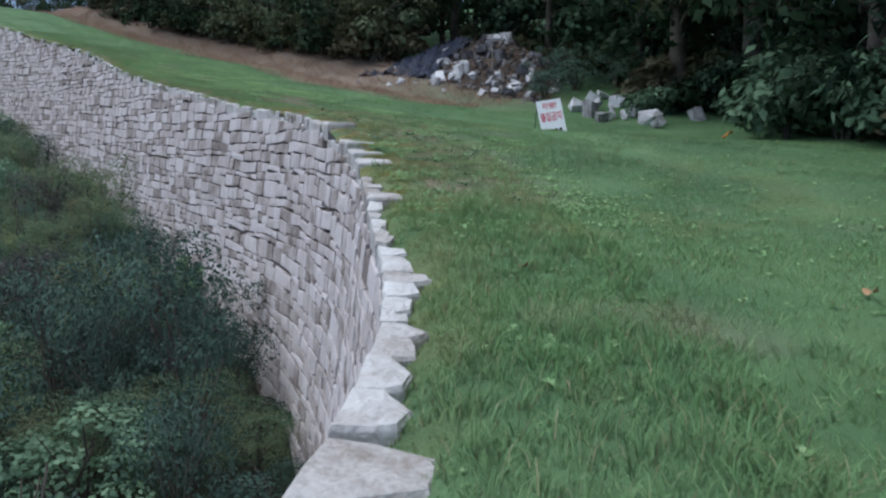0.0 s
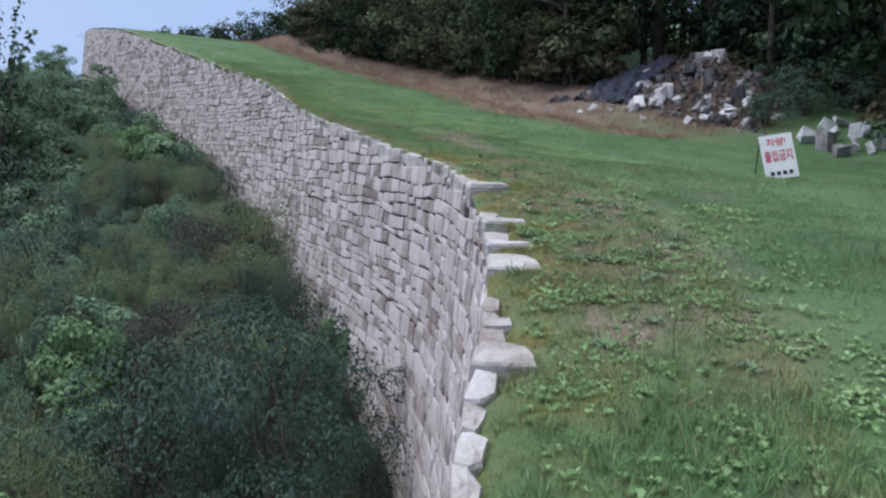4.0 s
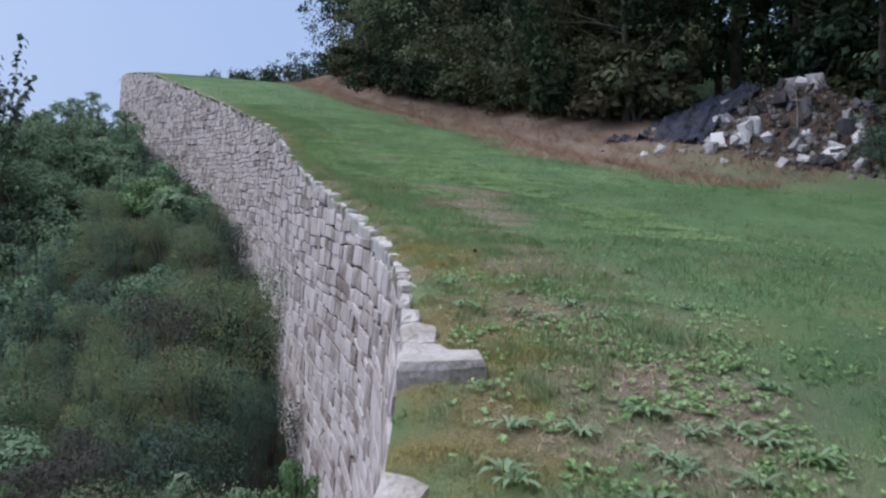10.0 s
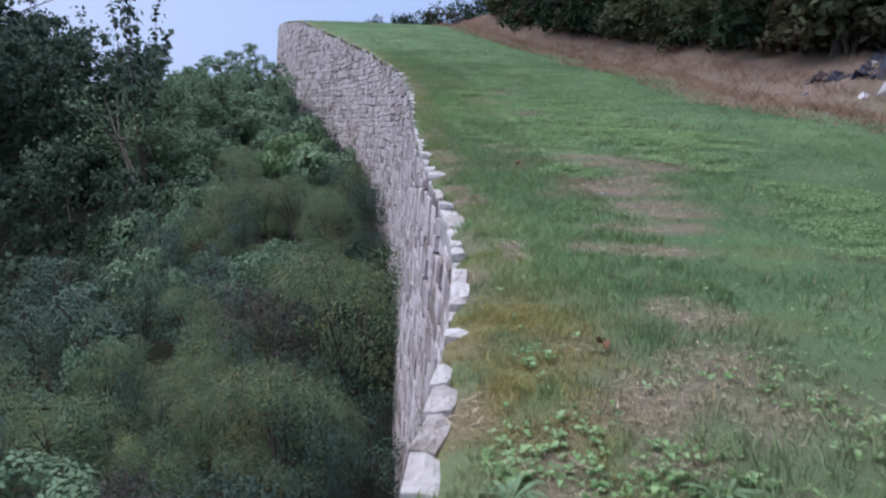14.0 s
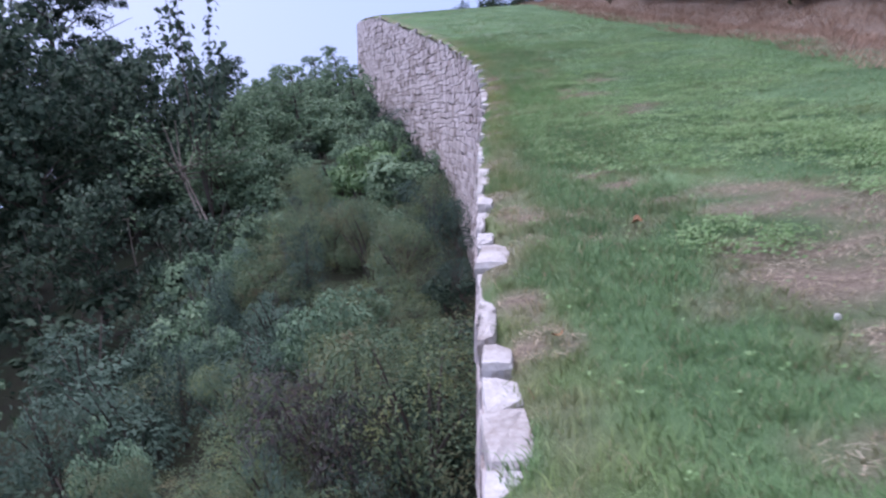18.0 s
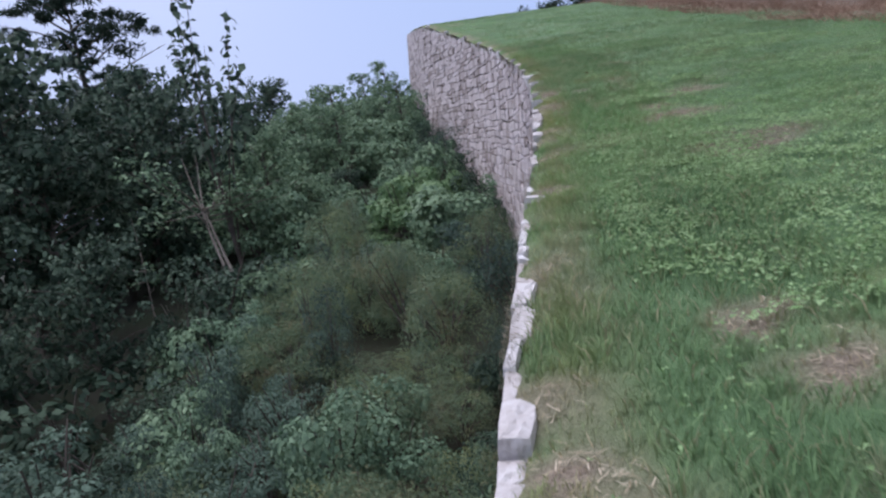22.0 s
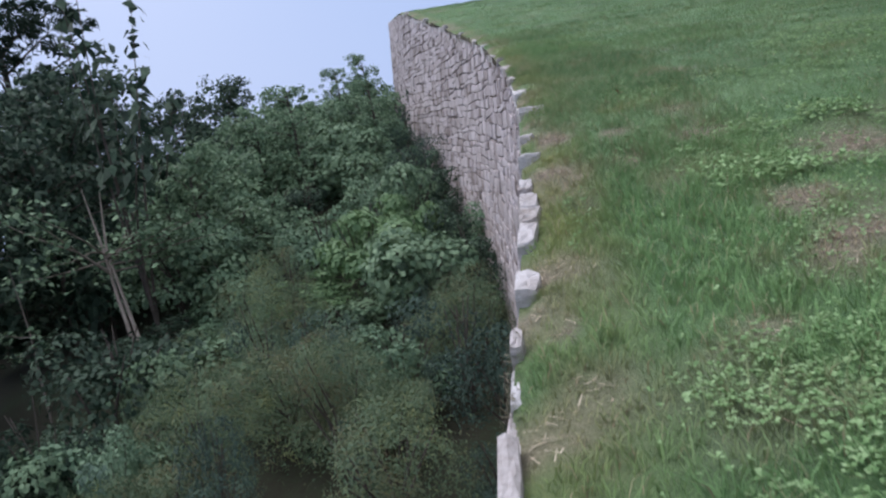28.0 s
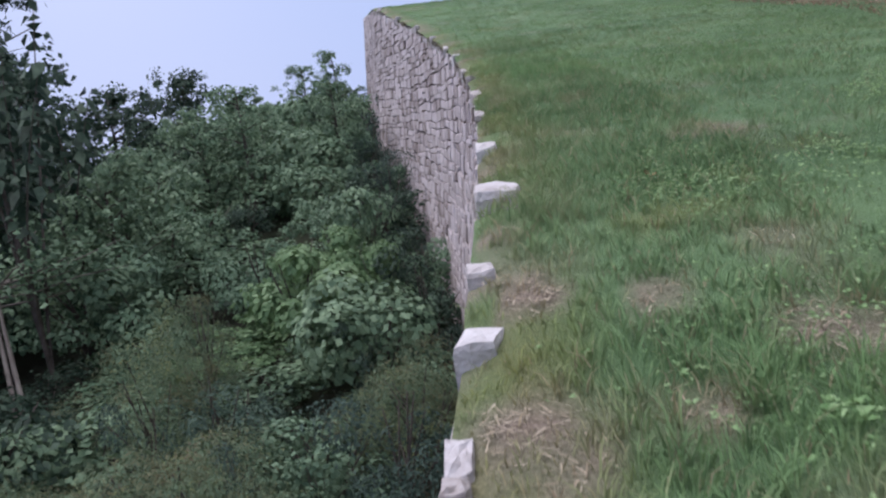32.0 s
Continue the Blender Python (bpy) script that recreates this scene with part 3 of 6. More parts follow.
def low_ground():
    gx = np.concatenate([-np.geomspace(2600, 75, 14), np.arange(-72, 12, 1.5), np.geomspace(14, 2600, 14)])
    gy = np.concatenate([-np.geomspace(2600, 26, 14), np.arange(-24, 92, 1.5), np.geomspace(95, 2600, 14)])
    x, y = np.meshgrid(gx, gy, indexing="ij")
    z = np.maximum(low_z(x.ravel(), y.ravel()), -38)
    s, u = nearest(x.ravel(), y.ravel())
    z = np.where(u > 0, np.minimum(z, at(s)[:, 2] - 6.5), z)
    far = np.clip((np.hypot(x.ravel() + 15, y.ravel() - 30) - 90) / 120, 0, 1)
    z = z * (1 - far) - 38 * far
    i = np.arange(len(gx) * len(gy)).reshape(len(gx), len(gy))
    quads = np.stack([i[:-1, :-1], i[1:, :-1], i[1:, 1:], i[:-1, 1:]], -1).reshape(-1, 4)
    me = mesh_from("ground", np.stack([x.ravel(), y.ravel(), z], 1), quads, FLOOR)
    tagged(new("ground", smooth(me)), "overgrown ground below the stone wall, coloured dark as if shaded", "ground", kind="structure")


lawn()
low_ground()


# ---- the wall ----
BATTER = 0.11
WALL_S1 = (len(WALL) - 2) * STEP
wall_thing = tagged(new("wall_fortress"), "curved dry-laid fortress wall of pale granite blocks", "stone wall", kind="structure")


def face_point(s, down, out=0.0):
    """A place on the battered face, so far below the top."""
    p = at(s, WALL)
    o = BATTER * down + out
    return np.stack([p[..., 0] - p[..., 4] * o, p[..., 1] + p[..., 3] * o, p[..., 2] - down], -1)


def wall_core():
    ss = np.arange(0, WALL_S1, 0.4)
    rows = [face_point(ss, np.full_like(ss, 0.16), -0.55), face_point(ss, np.full_like(ss, 0.16), -0.07),
            face_point(ss, np.full_like(ss, 4.0), -0.07), face_point(ss, np.full_like(ss, 8.5), -0.07), face_point(ss, np.full_like(ss, 8.5), -2.4)]
    v = np.stack(rows, 1)
    i = np.arange(len(ss) * 5).reshape(len(ss), 5)
    quads = np.stack([i[:-1, :-1], i[1:, :-1], i[1:, 1:], i[:-1, 1:]], -1).reshape(-1, 4)
    ends = np.array([[i[0, 0], i[0, 1], i[0, 3], i[0, 4]], [i[-1, 4], i[-1, 3], i[-1, 1], i[-1, 0]]])
    part("wall_core", mesh_from("wall_core", v.reshape(-1, 3), np.vstack([quads, ends]), CORE), CORE, wall_thing, "dark earth-filled joints")


def stone_template(rng):
    """A hewn block from -0.5 to 0.5 with a flat, slightly swollen face and chipped edges; y points out of the face."""
    j = lambda a: rng.uniform(-a, a)
    corners = [(-0.5, -0.5), (0.5, -0.5), (0.5, 0.5), (-0.5, 0.5)]
    ring = [(x * (1 + j(0.045)), z * (1 + j(0.15))) for x, z in corners]
    v = [(x * 0.97, -0.5, z * 0.9) for x, z in ring] + [(x, 0.435 + j(0.01), z) for x, z in ring]
    mids = [((ring[k][0] + ring[(k + 1) % 4][0]) / 2 * (1.0 + j(0.02)) + (j(0.2) if k % 2 == 0 else 0), 0.44 + j(0.01), (ring[k][1] + ring[(k + 1) % 4][1]) / 2 * (1.0 + j(0.10))) for k in range(4)]
    v += mids
    v += [(x * (0.965 + j(0.012)), 0.462 + j(0.012), z * (0.87 + j(0.05))) for x, z in ring]
    v += [(x * 0.97, 0.466 + j(0.012), z * 0.88) for x, _, z in mids]
    v += [(j(0.2), 0.48 + j(0.02), j(0.15))]
    f = []
    for k in range(4):
        n = (k + 1) % 4
        f += [(k, n, 8 + k, 4 + k), (n, 4 + n, 8 + k, 8 + k)]
        f += [(4 + k, 8 + k, 16 + k, 12 + k), (8 + k, 4 + n, 12 + n, 16 + k)]
        f += [(12 + k, 16 + k, 20, 16 + (k - 1) % 4)]
    f += [(3, 2, 1, 0)]
    return np.array(v), f


def template_mesh(name, v, f, material):
    me = bpy.data.meshes.new(name)
    me.from_pydata([tuple(p) for p in v], [], [tuple(dict.fromkeys(q)) for q in f])
    me.materials.append(material)
    me.update()
    return me


LEAN = 0.22


def course_rise(s, k):
    """How far the bed of course k wavers and steps at s."""
    cell = np.floor(s / 0.9 + 0.37 * k)
    return LEAN * at(s, WALL)[2] + 0.045 * math.sin(s * 0.55 + k * 2.1) + 0.03 * math.sin(s * 1.7 + k * 5.3) + 0.028 * math.sin(cell * 12.9898 + k * 78.233)


def wall_stones():
    rng = np.random.RandomState(5)
    kinds = [stone_template(rng) for _ in range(18)]
    meshes = [template_mesh("stone", v, f, STONE_ONE) for v, f in kinds]
    near0, near1 = s_at_y(5.5), s_at_y(33)
    verts, faces, count, singles = [], [], 0, 0
    beds, base = [], -11.0
    while base < 15.5:
        beds.append(base)
        base += rng.uniform(0.17, 0.27)
    for c in range(len(beds) - 1):
        s = rng.uniform(0, 0.4)
        while s < WALL_S1:
            w = rng.choice([rng.uniform(0.24, 0.42), rng.uniform(0.42, 0.68), rng.uniform(0.68, 1.05)], p=[0.25, 0.5, 0.25])
            m = s + w / 2
            s += w
            p = at(m, WALL)
            low = beds[c] + course_rise(m, c)
            high = min(beds[c + 1] + course_rise(m, c + 1), p[2] - 0.15 + rng.uniform(-0.03, 0.03))
            if high - low < 0.08 or p[2] - high > 6.8:
                continue
            pieces = [(low, high)]
            if high - low > 0.25 and rng.rand() < 0.08:
                cut = low + (high - low) * rng.uniform(0.4, 0.6)
                pieces = [(low, cut), (cut, high)]
            slope = (at(m + 0.3, WALL)[2] - at(m - 0.3, WALL)[2]) / 0.6 * LEAN
            for a, b in pieces:
                dn = p[2] - (a + b) / 2
                x_axis = Vector((p[3], p[4], slope)).normalized()
                y_axis = Vector((-p[4], p[3], BATTER)).normalized()
                z_axis = x_axis.cross(y_axis)
                rot = Matrix((x_axis, y_axis, z_axis)).transposed() @ Euler((rng.uniform(-0.02, 0.02), rng.uniform(-0.07, 0.07), rng.uniform(-0.008, 0.008))).to_matrix()
                k = rng.randint(len(kinds))
                o = face_point(np.array(m), np.array(dn), rng.uniform(-0.008, 0.006) - (0.03 if rng.rand() < 0.03 else 0.0) - 0.13)
                size = (w - rng.uniform(0.004, 0.016), 0.30, b - a - rng.choice([rng.uniform(0.004, 0.014), rng.uniform(0.014, 0.04)], p=[0.5, 0.5]))
                if singles < 300 and near0 < m < near1 and dn < 0.9:
                    ob = part("stone", meshes[k], None, wall_thing)
                    ob.matrix_basis = Matrix.LocRotScale(Vector(o), rot.to_quaternion(), size)
                    singles += 1
                else:
                    v = (kinds[k][0] * np.array(size)) @ np.array(rot.transposed()) + o
                    verts.append(v)
                    faces += [tuple(i + count for i in dict.fromkeys(q)) for q in kinds[k][1]]
                    count += len(v)
    me = bpy.data.meshes.new("stonework")
    me.from_pydata(np.concatenate(verts).tolist(), [], faces)
    me.materials.append(STONE)
    me.update()
    tagged(part("stonework", me, None, wall_thing, "rough pinkish grey granite blocks in wavering courses"), kind="stuff")


def cap_mesh(rng, pointed):
    """A rough slab from -0.5 to 0.5 with a flat, chipped top; its inner end is broken off unevenly."""
    j = lambda a: rng.uniform(-a, a) * 0.8
    cut = 1.0 if pointed else 0.45
    ring = [(-0.5, 0.47 + j(0.04)), (j(0.15), 0.49 + j(0.04)), (0.5, 0.47 + j(0.04)), (0.5 + j(0.03), j(0.15)),
            (0.48 - cut * rng.uniform(0, 0.3), -0.5 + cut * rng.uniform(0, 0.45)), (j(0.25), -0.46 + j(0.12)), (-0.48 + cut * rng.uniform(0, 0.22), -0.5 + cut * rng.uniform(0, 0.4)), (-0.5 + j(0.03), j(0.15))]
    tilt = j(0.10), j(0.06)
    v = [(x * 0.97, y * 0.97, -0.5) for x, y in ring]
    v += [(x + j(0.02), y + j(0.02), 0.05 + j(0.12)) for x, y in ring]
    v += [(x, y, 0.38 + j(0.05) + tilt[0] * x) for x, y in ring]
    v += [(x * (0.93 + j(0.03)), y * (0.91 + j(0.04)), 0.48 + j(0.055) + tilt[0] * x + tilt[1] * y) for x, y in ring]
    v += [(x * 0.45 + j(0.05), y * 0.45 + j(0.05), 0.5 + j(0.05) + tilt[0] * x * 0.4) for x, y in ring] + [(0, 0, 0.5 + j(0.02))]
    f = []
    for k in range(8):
        n = (k + 1) % 8
        for r in range(4):
            f.append((8 * r + n, 8 * r + k, 8 * r + 8 + k, 8 * r + 8 + n))
        f.append((32 + n, 32 + k, 40))
    f.append(tuple(range(8)))
    return template_mesh("cap_stone", v, f, CAP)


def cap(form, s0, s1, depth, top, high, rise, turn, tip):
    """One cap stone between two runs along the wall, its outer side flush with the face."""
    p = at((s0 + s1) / 2, WALL)
    o = -depth / 2 + 0.008
    rot = Matrix(((p[3], -p[4], 0), (p[4], p[3], 0), (0, 0, 1))) @ Euler((tip, -rise, turn)).to_matrix()
    ob = part("cap_stone", form, None, wall_thing)
    ob.matrix_basis = Matrix.LocRotScale(Vector((p[0] - p[4] * o, p[1] + p[3] * o, p[2] + top - high / 2)), rot.to_quaternion(), (s1 - s0, depth, high))


def wall_caps():
    rng = np.random.RandomState(9)
    forms = [cap_mesh(rng, k < 8) for k in range(16)]

    def fill(a, b):
        """Lesser stones, mostly grown over, between the open ones."""
        n = max(1, round((b - a) / rng.uniform(0.26, 0.5)))
        if b - a < 0.06:
            return
        cuts = np.linspace(a, b, n + 1)
        for q, r in zip(cuts[:-1], cuts[1:]):
            y = at(q, WALL)[1]
            grade = (at(r, WALL)[2] - at(q, WALL)[2]) / (r - q)
            open_ = y < 2.8
            cap(forms[rng.randint(16)], q, r, 0.46 if open_ else rng.uniform(0.10, 0.2), 0.03 if open_ else rng.uniform(-0.04, 0.01) if 18 < y < 28 else rng.uniform(-0.14, -0.04), rng.uniform(0.16, 0.24), math.atan(grade) * 0.9, rng.uniform(-0.05, 0.05), rng.uniform(0, 0.05))

    last = 0.3
    for s0, s1, d in SLABS:
        fill(last, s0)
        grade = (at(s1, WALL)[2] - at(s0, WALL)[2]) / (s1 - s0)
        stepped = d > 0.32 and s0 > s_at_y(8.5) or d > 0.19 and s0 > s_at_y(17.0)
        late = s0 > s_at_y(29)
        flat = 0.6 if s_at_y(17.0) < s0 and not late else 0.3
        proud = (0.012 if flat > 0.5 else 0.06 if late else 0.05) + 0.10 * max(0.0, d - 0.25) + (0.05 if d > 0.49 else 0) if stepped else rng.uniform(0.022, 0.042) if s0 < s_at_y(20) else rng.uniform(0.012, 0.036)
        cap(forms[rng.randint(8) + (0 if s0 < s_at_y(15.15) else 8)], s0, s1 + 0.02, d * (1.06 if s0 < s_at_y(16.65) else 0.9), proud, rng.uniform(0.24, 0.32), math.atan(grade) * (flat if stepped else 0.95), rng.uniform(-0.09, 0.09), rng.uniform(0.0, 0.04))
        last = s1
    fill(last, WALL_S1 - 0.5)


wall_core()
wall_stones()
wall_caps()


# ---- plants below the wall ----
def bush_mesh(name, seed, leaves, length, width, lobes, material, flat=0.8, upright=0.45, ragged=0.25):
    """A crown about 1 m across and 1 m high, of many small leaves on an uneven set of lobes."""
    rng = np.random.RandomState(seed)
    c = rng.uniform(-1, 1, (lobes, 3)) * np.array([0.36, 0.36, 0.30]) + np.array([0, 0, 0.50])
    r = rng.choice([rng.uniform(0.08, 0.16), rng.uniform(0.16, 0.30)], lobes) * rng.uniform(0.8, 1.15, lobes)
    many = leaves * 4
    k = rng.choice(lobes, many, p=r**2 / (r**2).sum())
    d = rng.normal(size=(many, 3))
    d[:, 2] = d[:, 2] * 0.9 + 0.25
    d /= np.linalg.norm(d, axis=1, keepdims=True)
    rad = r[k] * (1 - ragged * rng.rand(many) ** 0.6 + ragged * 0.7 * (rng.rand(many) < 0.12) * rng.rand(many) * 2)
    shape = np.array([1.15, 1.15, flat])
    pos = c[k] + d * rad[:, None] * shape
    deep = np.min(np.linalg.norm((pos[:, None, :] - c[None]) / shape, axis=2) / r[None], axis=1)
    keep = np.flatnonzero((deep > 0.62) & (pos[:, 2] > 0.08))[:leaves]
    pos, d, leaves = pos[keep], d[keep], len(keep)
    nrm = d + rng.normal(scale=0.38, size=(leaves, 3)) + np.array([0, 0, upright])
    size = rng.uniform(0.6, 1.3, leaves)
    v, q = leaf_quads(pos, nrm, length * size, width * size, rng, 0.15)
    return mesh_from(name, v, q, material)


def stems_mesh(name, seed, count=7):
    rng = np.random.RandomState(seed)
    pieces = []
    for _ in range(count):
        a, w = rng.uniform(0, 2 * math.pi), rng.uniform(0.12, 0.4)
        end = (math.cos(a) * w, math.sin(a) * w, rng.uniform(0.5, 0.85))
        mid = (end[0] * 0.35 + rng.uniform(-0.05, 0.05), end[1] * 0.35 + rng.uniform(-0.05, 0.05), end[2] * 0.55)
        pieces.append(tube([(0, 0, -0.1), mid, end], [0.014, 0.010, 0.004], 5))
    return mesh_from(name, *joined(pieces), BARK)


STEMS = [stems_mesh("stem", 30 + i) for i in range(3)]


def bush_pair(seed, leaves, length, width, lobes, material, ragged=0.3):
    """Close and distant forms of one kind of shrub: the distant ones have fewer, larger leaves."""
    return [bush_mesh("crown", seed + i, leaves, length, width, lobes, material, ragged=ragged) for i in range(2)] + \
           [bush_mesh("crown", seed + i, int(leaves * 0.27), length * 1.75, width * 1.85, lobes, material, ragged=ragged) for i in range(2)]


BUSHES = {
    "dark": bush_pair(1, 1900, 0.050, 0.032, 14, LEAF_DARK),
    "mid": bush_pair(4, 2100, 0.048, 0.037, 13, LEAF_MID),
    "light": bush_pair(7, 1900, 0.060, 0.05, 12, LEAF_LIGHT),
    "vine": bush_pair(17, 1700, 0.064, 0.054, 15, LEAF_VINE),
    "olive": bush_pair(10, 9000, 0.027, 0.0085, 18, LEAF_OLIVE, 0.45),
    "purple": bush_pair(13, 3600, 0.050, 0.014, 15, LEAF_PURPLE, 0.6),
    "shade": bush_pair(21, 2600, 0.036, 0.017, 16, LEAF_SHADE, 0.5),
    "blue": bush_pair(15, 2900, 0.036, 0.017, 15, LEAF_BLUE),
}
WORDS = {"shade": "deep green shrub with shade put into its leaf colour", "dark": "dense green shrub with small leaves, darkened as if shaded", "mid": "mid green leafy shrub among the thicket", "light": "bright green shrub of broad leaves",
         "olive": "feathery olive green shrub below the wall", "purple": "purplish brown twiggy shrub below the wall", "vine": "mound of broad-leaved creeper below the wall", "blue": "blue-green shrub close to the wall's foot"}


def shrub(kind, x, y, z, wide, high, turn, k, far=False):
    ob = tagged(new("shrub"), WORDS[kind], "shrub", "shrubs below the wall")
    part("stem", STEMS[k % 3], None, ob)
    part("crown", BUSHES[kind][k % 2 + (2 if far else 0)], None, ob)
    ob.matrix_basis = Matrix.LocRotScale(Vector((x, y, z - 0.1)), Euler((0, 0, turn)).to_quaternion(), (wide, wide, high))


# what grows where it can be told, shade for dark hollows: kind, x, y, radius
GROWS = (("light", -27.2, 46.3, 2.3), ("purple", -10.2, 21.5, 1.0), ("light", -11.6, 19.6, 0.8), ("light", -9.6, 17.6, 0.9), ("shade", -7.6, 22.6, 1.5), ("shade", -5.9, 18.3, 1.4),
         ("blue", -7.4, 20.6, 1.0), ("blue", -19.8, 29.0, 0.9), ("blue", -21.6, 29.3, 1.2), ("blue", -18.2, 25.2, 1.2), ("blue", -23.2, 33.8, 1.5), ("olive", -15.0, 26.0, 3.0),
         ("olive", -11.8, 25.0, 2.2), ("olive", -14.5, 30.5, 2.2), ("vine", -27.2, 39.8, 1.0), ("olive", -22.6, 39.3, 1.8), ("blue", -23.0, 37.2, 1.4), ("olive", -20.0, 38.5, 2.2), ("olive", -17.5, 34.5, 2.0), ("vine", -25.4, 44.3, 1.2))


def thicket():
    rng = np.random.RandomState(77)
    k = 0
    for d, gap in ((1.4, 1.5), (2.7, 1.7), (4.2, 1.8), (5.9, 2.0), (7.9, 2.3), (10.0, 2.7), (12.6, 3.1), (15.8, 3.6), (19.5, 4.4)):
        s = s_at_y(1) + rng.uniform(0, 1)
        while s < S_END + 3:
            p = at(s)
            dd = d + rng.uniform(-0.6, 0.6)
            x, y = p[0] - p[4] * dd, p[1] + p[3] * dd
            z = float(low_z(np.array([x]), np.array([y]))[0])
            # mostly left empty so the near-black ground reads as a shaded hollow
            if d > 11 and 20 < y < 43 and x < -23 and rng.rand() < 0.9:
                s += gap
                continue
            told = [g[0] for g in GROWS if math.hypot(x - g[1], y - g[2]) < g[3]]
            if told:
                kind = told[0]
            elif y > 44 and d > 2:
                kind = rng.choice(["vine", "mid", "dark"], p=[0.7, 0.2, 0.1])
            # under the slope trees: dark leaves stand in for the canopy's shade
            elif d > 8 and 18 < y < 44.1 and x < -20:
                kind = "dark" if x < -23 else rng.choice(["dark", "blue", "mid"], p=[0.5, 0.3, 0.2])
            # near end and wall's foot: shadow comes from darker leaf kinds
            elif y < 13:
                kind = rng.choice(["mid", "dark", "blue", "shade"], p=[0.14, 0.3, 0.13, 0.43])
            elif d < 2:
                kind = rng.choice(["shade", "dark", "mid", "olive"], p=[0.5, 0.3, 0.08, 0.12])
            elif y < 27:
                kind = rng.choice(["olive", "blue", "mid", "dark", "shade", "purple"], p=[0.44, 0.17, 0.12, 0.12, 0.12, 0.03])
            else:
                kind = rng.choice(["olive", "dark", "mid", "blue", "purple", "vine"], p=[0.40, 0.17, 0.14, 0.21, 0.04, 0.04])
            wide = gap * rng.uniform(0.85, 1.5) * (1.2 if y > 50 else 1)
            low = 0.6 if d < 2 and y < 30 else 0.75 if d < 2 else 0.92 if d < 9 else 1.25
            high = rng.uniform(1.0, 3.6) * low
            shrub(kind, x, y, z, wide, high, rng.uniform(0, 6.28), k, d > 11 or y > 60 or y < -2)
            k += 1
            s += gap * rng.uniform(0.85, 1.2) * (1.3 if y > 50 else 1)
    # slender leafy shoots that stand out of the soft mass
    for _ in range(44):
        p = at(s_at_y(rng.uniform(15, 46)))
        dd = rng.uniform(1.3, 8.5)
        x, y = p[0] - p[4] * dd, p[1] + p[3] * dd
        z = float(low_z(np.array([x]), np.array([y]))[0])
        shrub(rng.choice(["mid", "blue", "light", "shade"], p=[0.36, 0.34, 0.08, 0.22]), x, y, z, rng.uniform(0.7, 1.4), rng.uniform(1.7, 3.0), rng.uniform(0, 6.28), k)
        k += 1

thicket()
# the shade ones darken the wall's foot by their leaf colour
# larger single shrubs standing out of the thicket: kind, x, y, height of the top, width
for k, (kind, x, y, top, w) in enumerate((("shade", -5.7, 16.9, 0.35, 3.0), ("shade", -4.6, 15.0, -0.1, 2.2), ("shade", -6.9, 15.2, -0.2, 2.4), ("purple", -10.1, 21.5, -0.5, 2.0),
                                         ("light", -8.3, 12.6, -0.7, 2.6), ("olive", -9.9, 24.6, 0.7, 2.6), ("olive", -11.6, 29.0, 1.6, 3.2), ("light", -11.3, 19.9, -0.7, 1.5), ("light", -6.75, 22.5, -0.75, 0.9), ("vine", -27.3, 39.6, 2.7, 1.8), ("olive", -22.6, 39.4, 2.9, 2.4), ("blue", -23.6, 34.6, 1.7, 2.6), ("vine", -22.0, 33.1, 1.3, 1.9), ("blue", -19.8, 33.9, 1.3, 2.2), ("mid", -25.6, 36.8, 2.2, 2.4), ("olive", -21.7, 35.9, 2.0, 2.4), ("blue", -22.5, 32.3, 0.9, 2.2), ("vine", -26.6, 36.0, 1.8, 1.9), ("mid", -17.2, 34.2, 1.5, 1.7), ("blue", -24.1, 41.4, 3.3, 2.2))):
    foot = float(low_z(np.array([x]), np.array([y]))[0])
    shrub(kind, x, y, foot, w, (top - foot) * 1.1, k * 1.7, k)


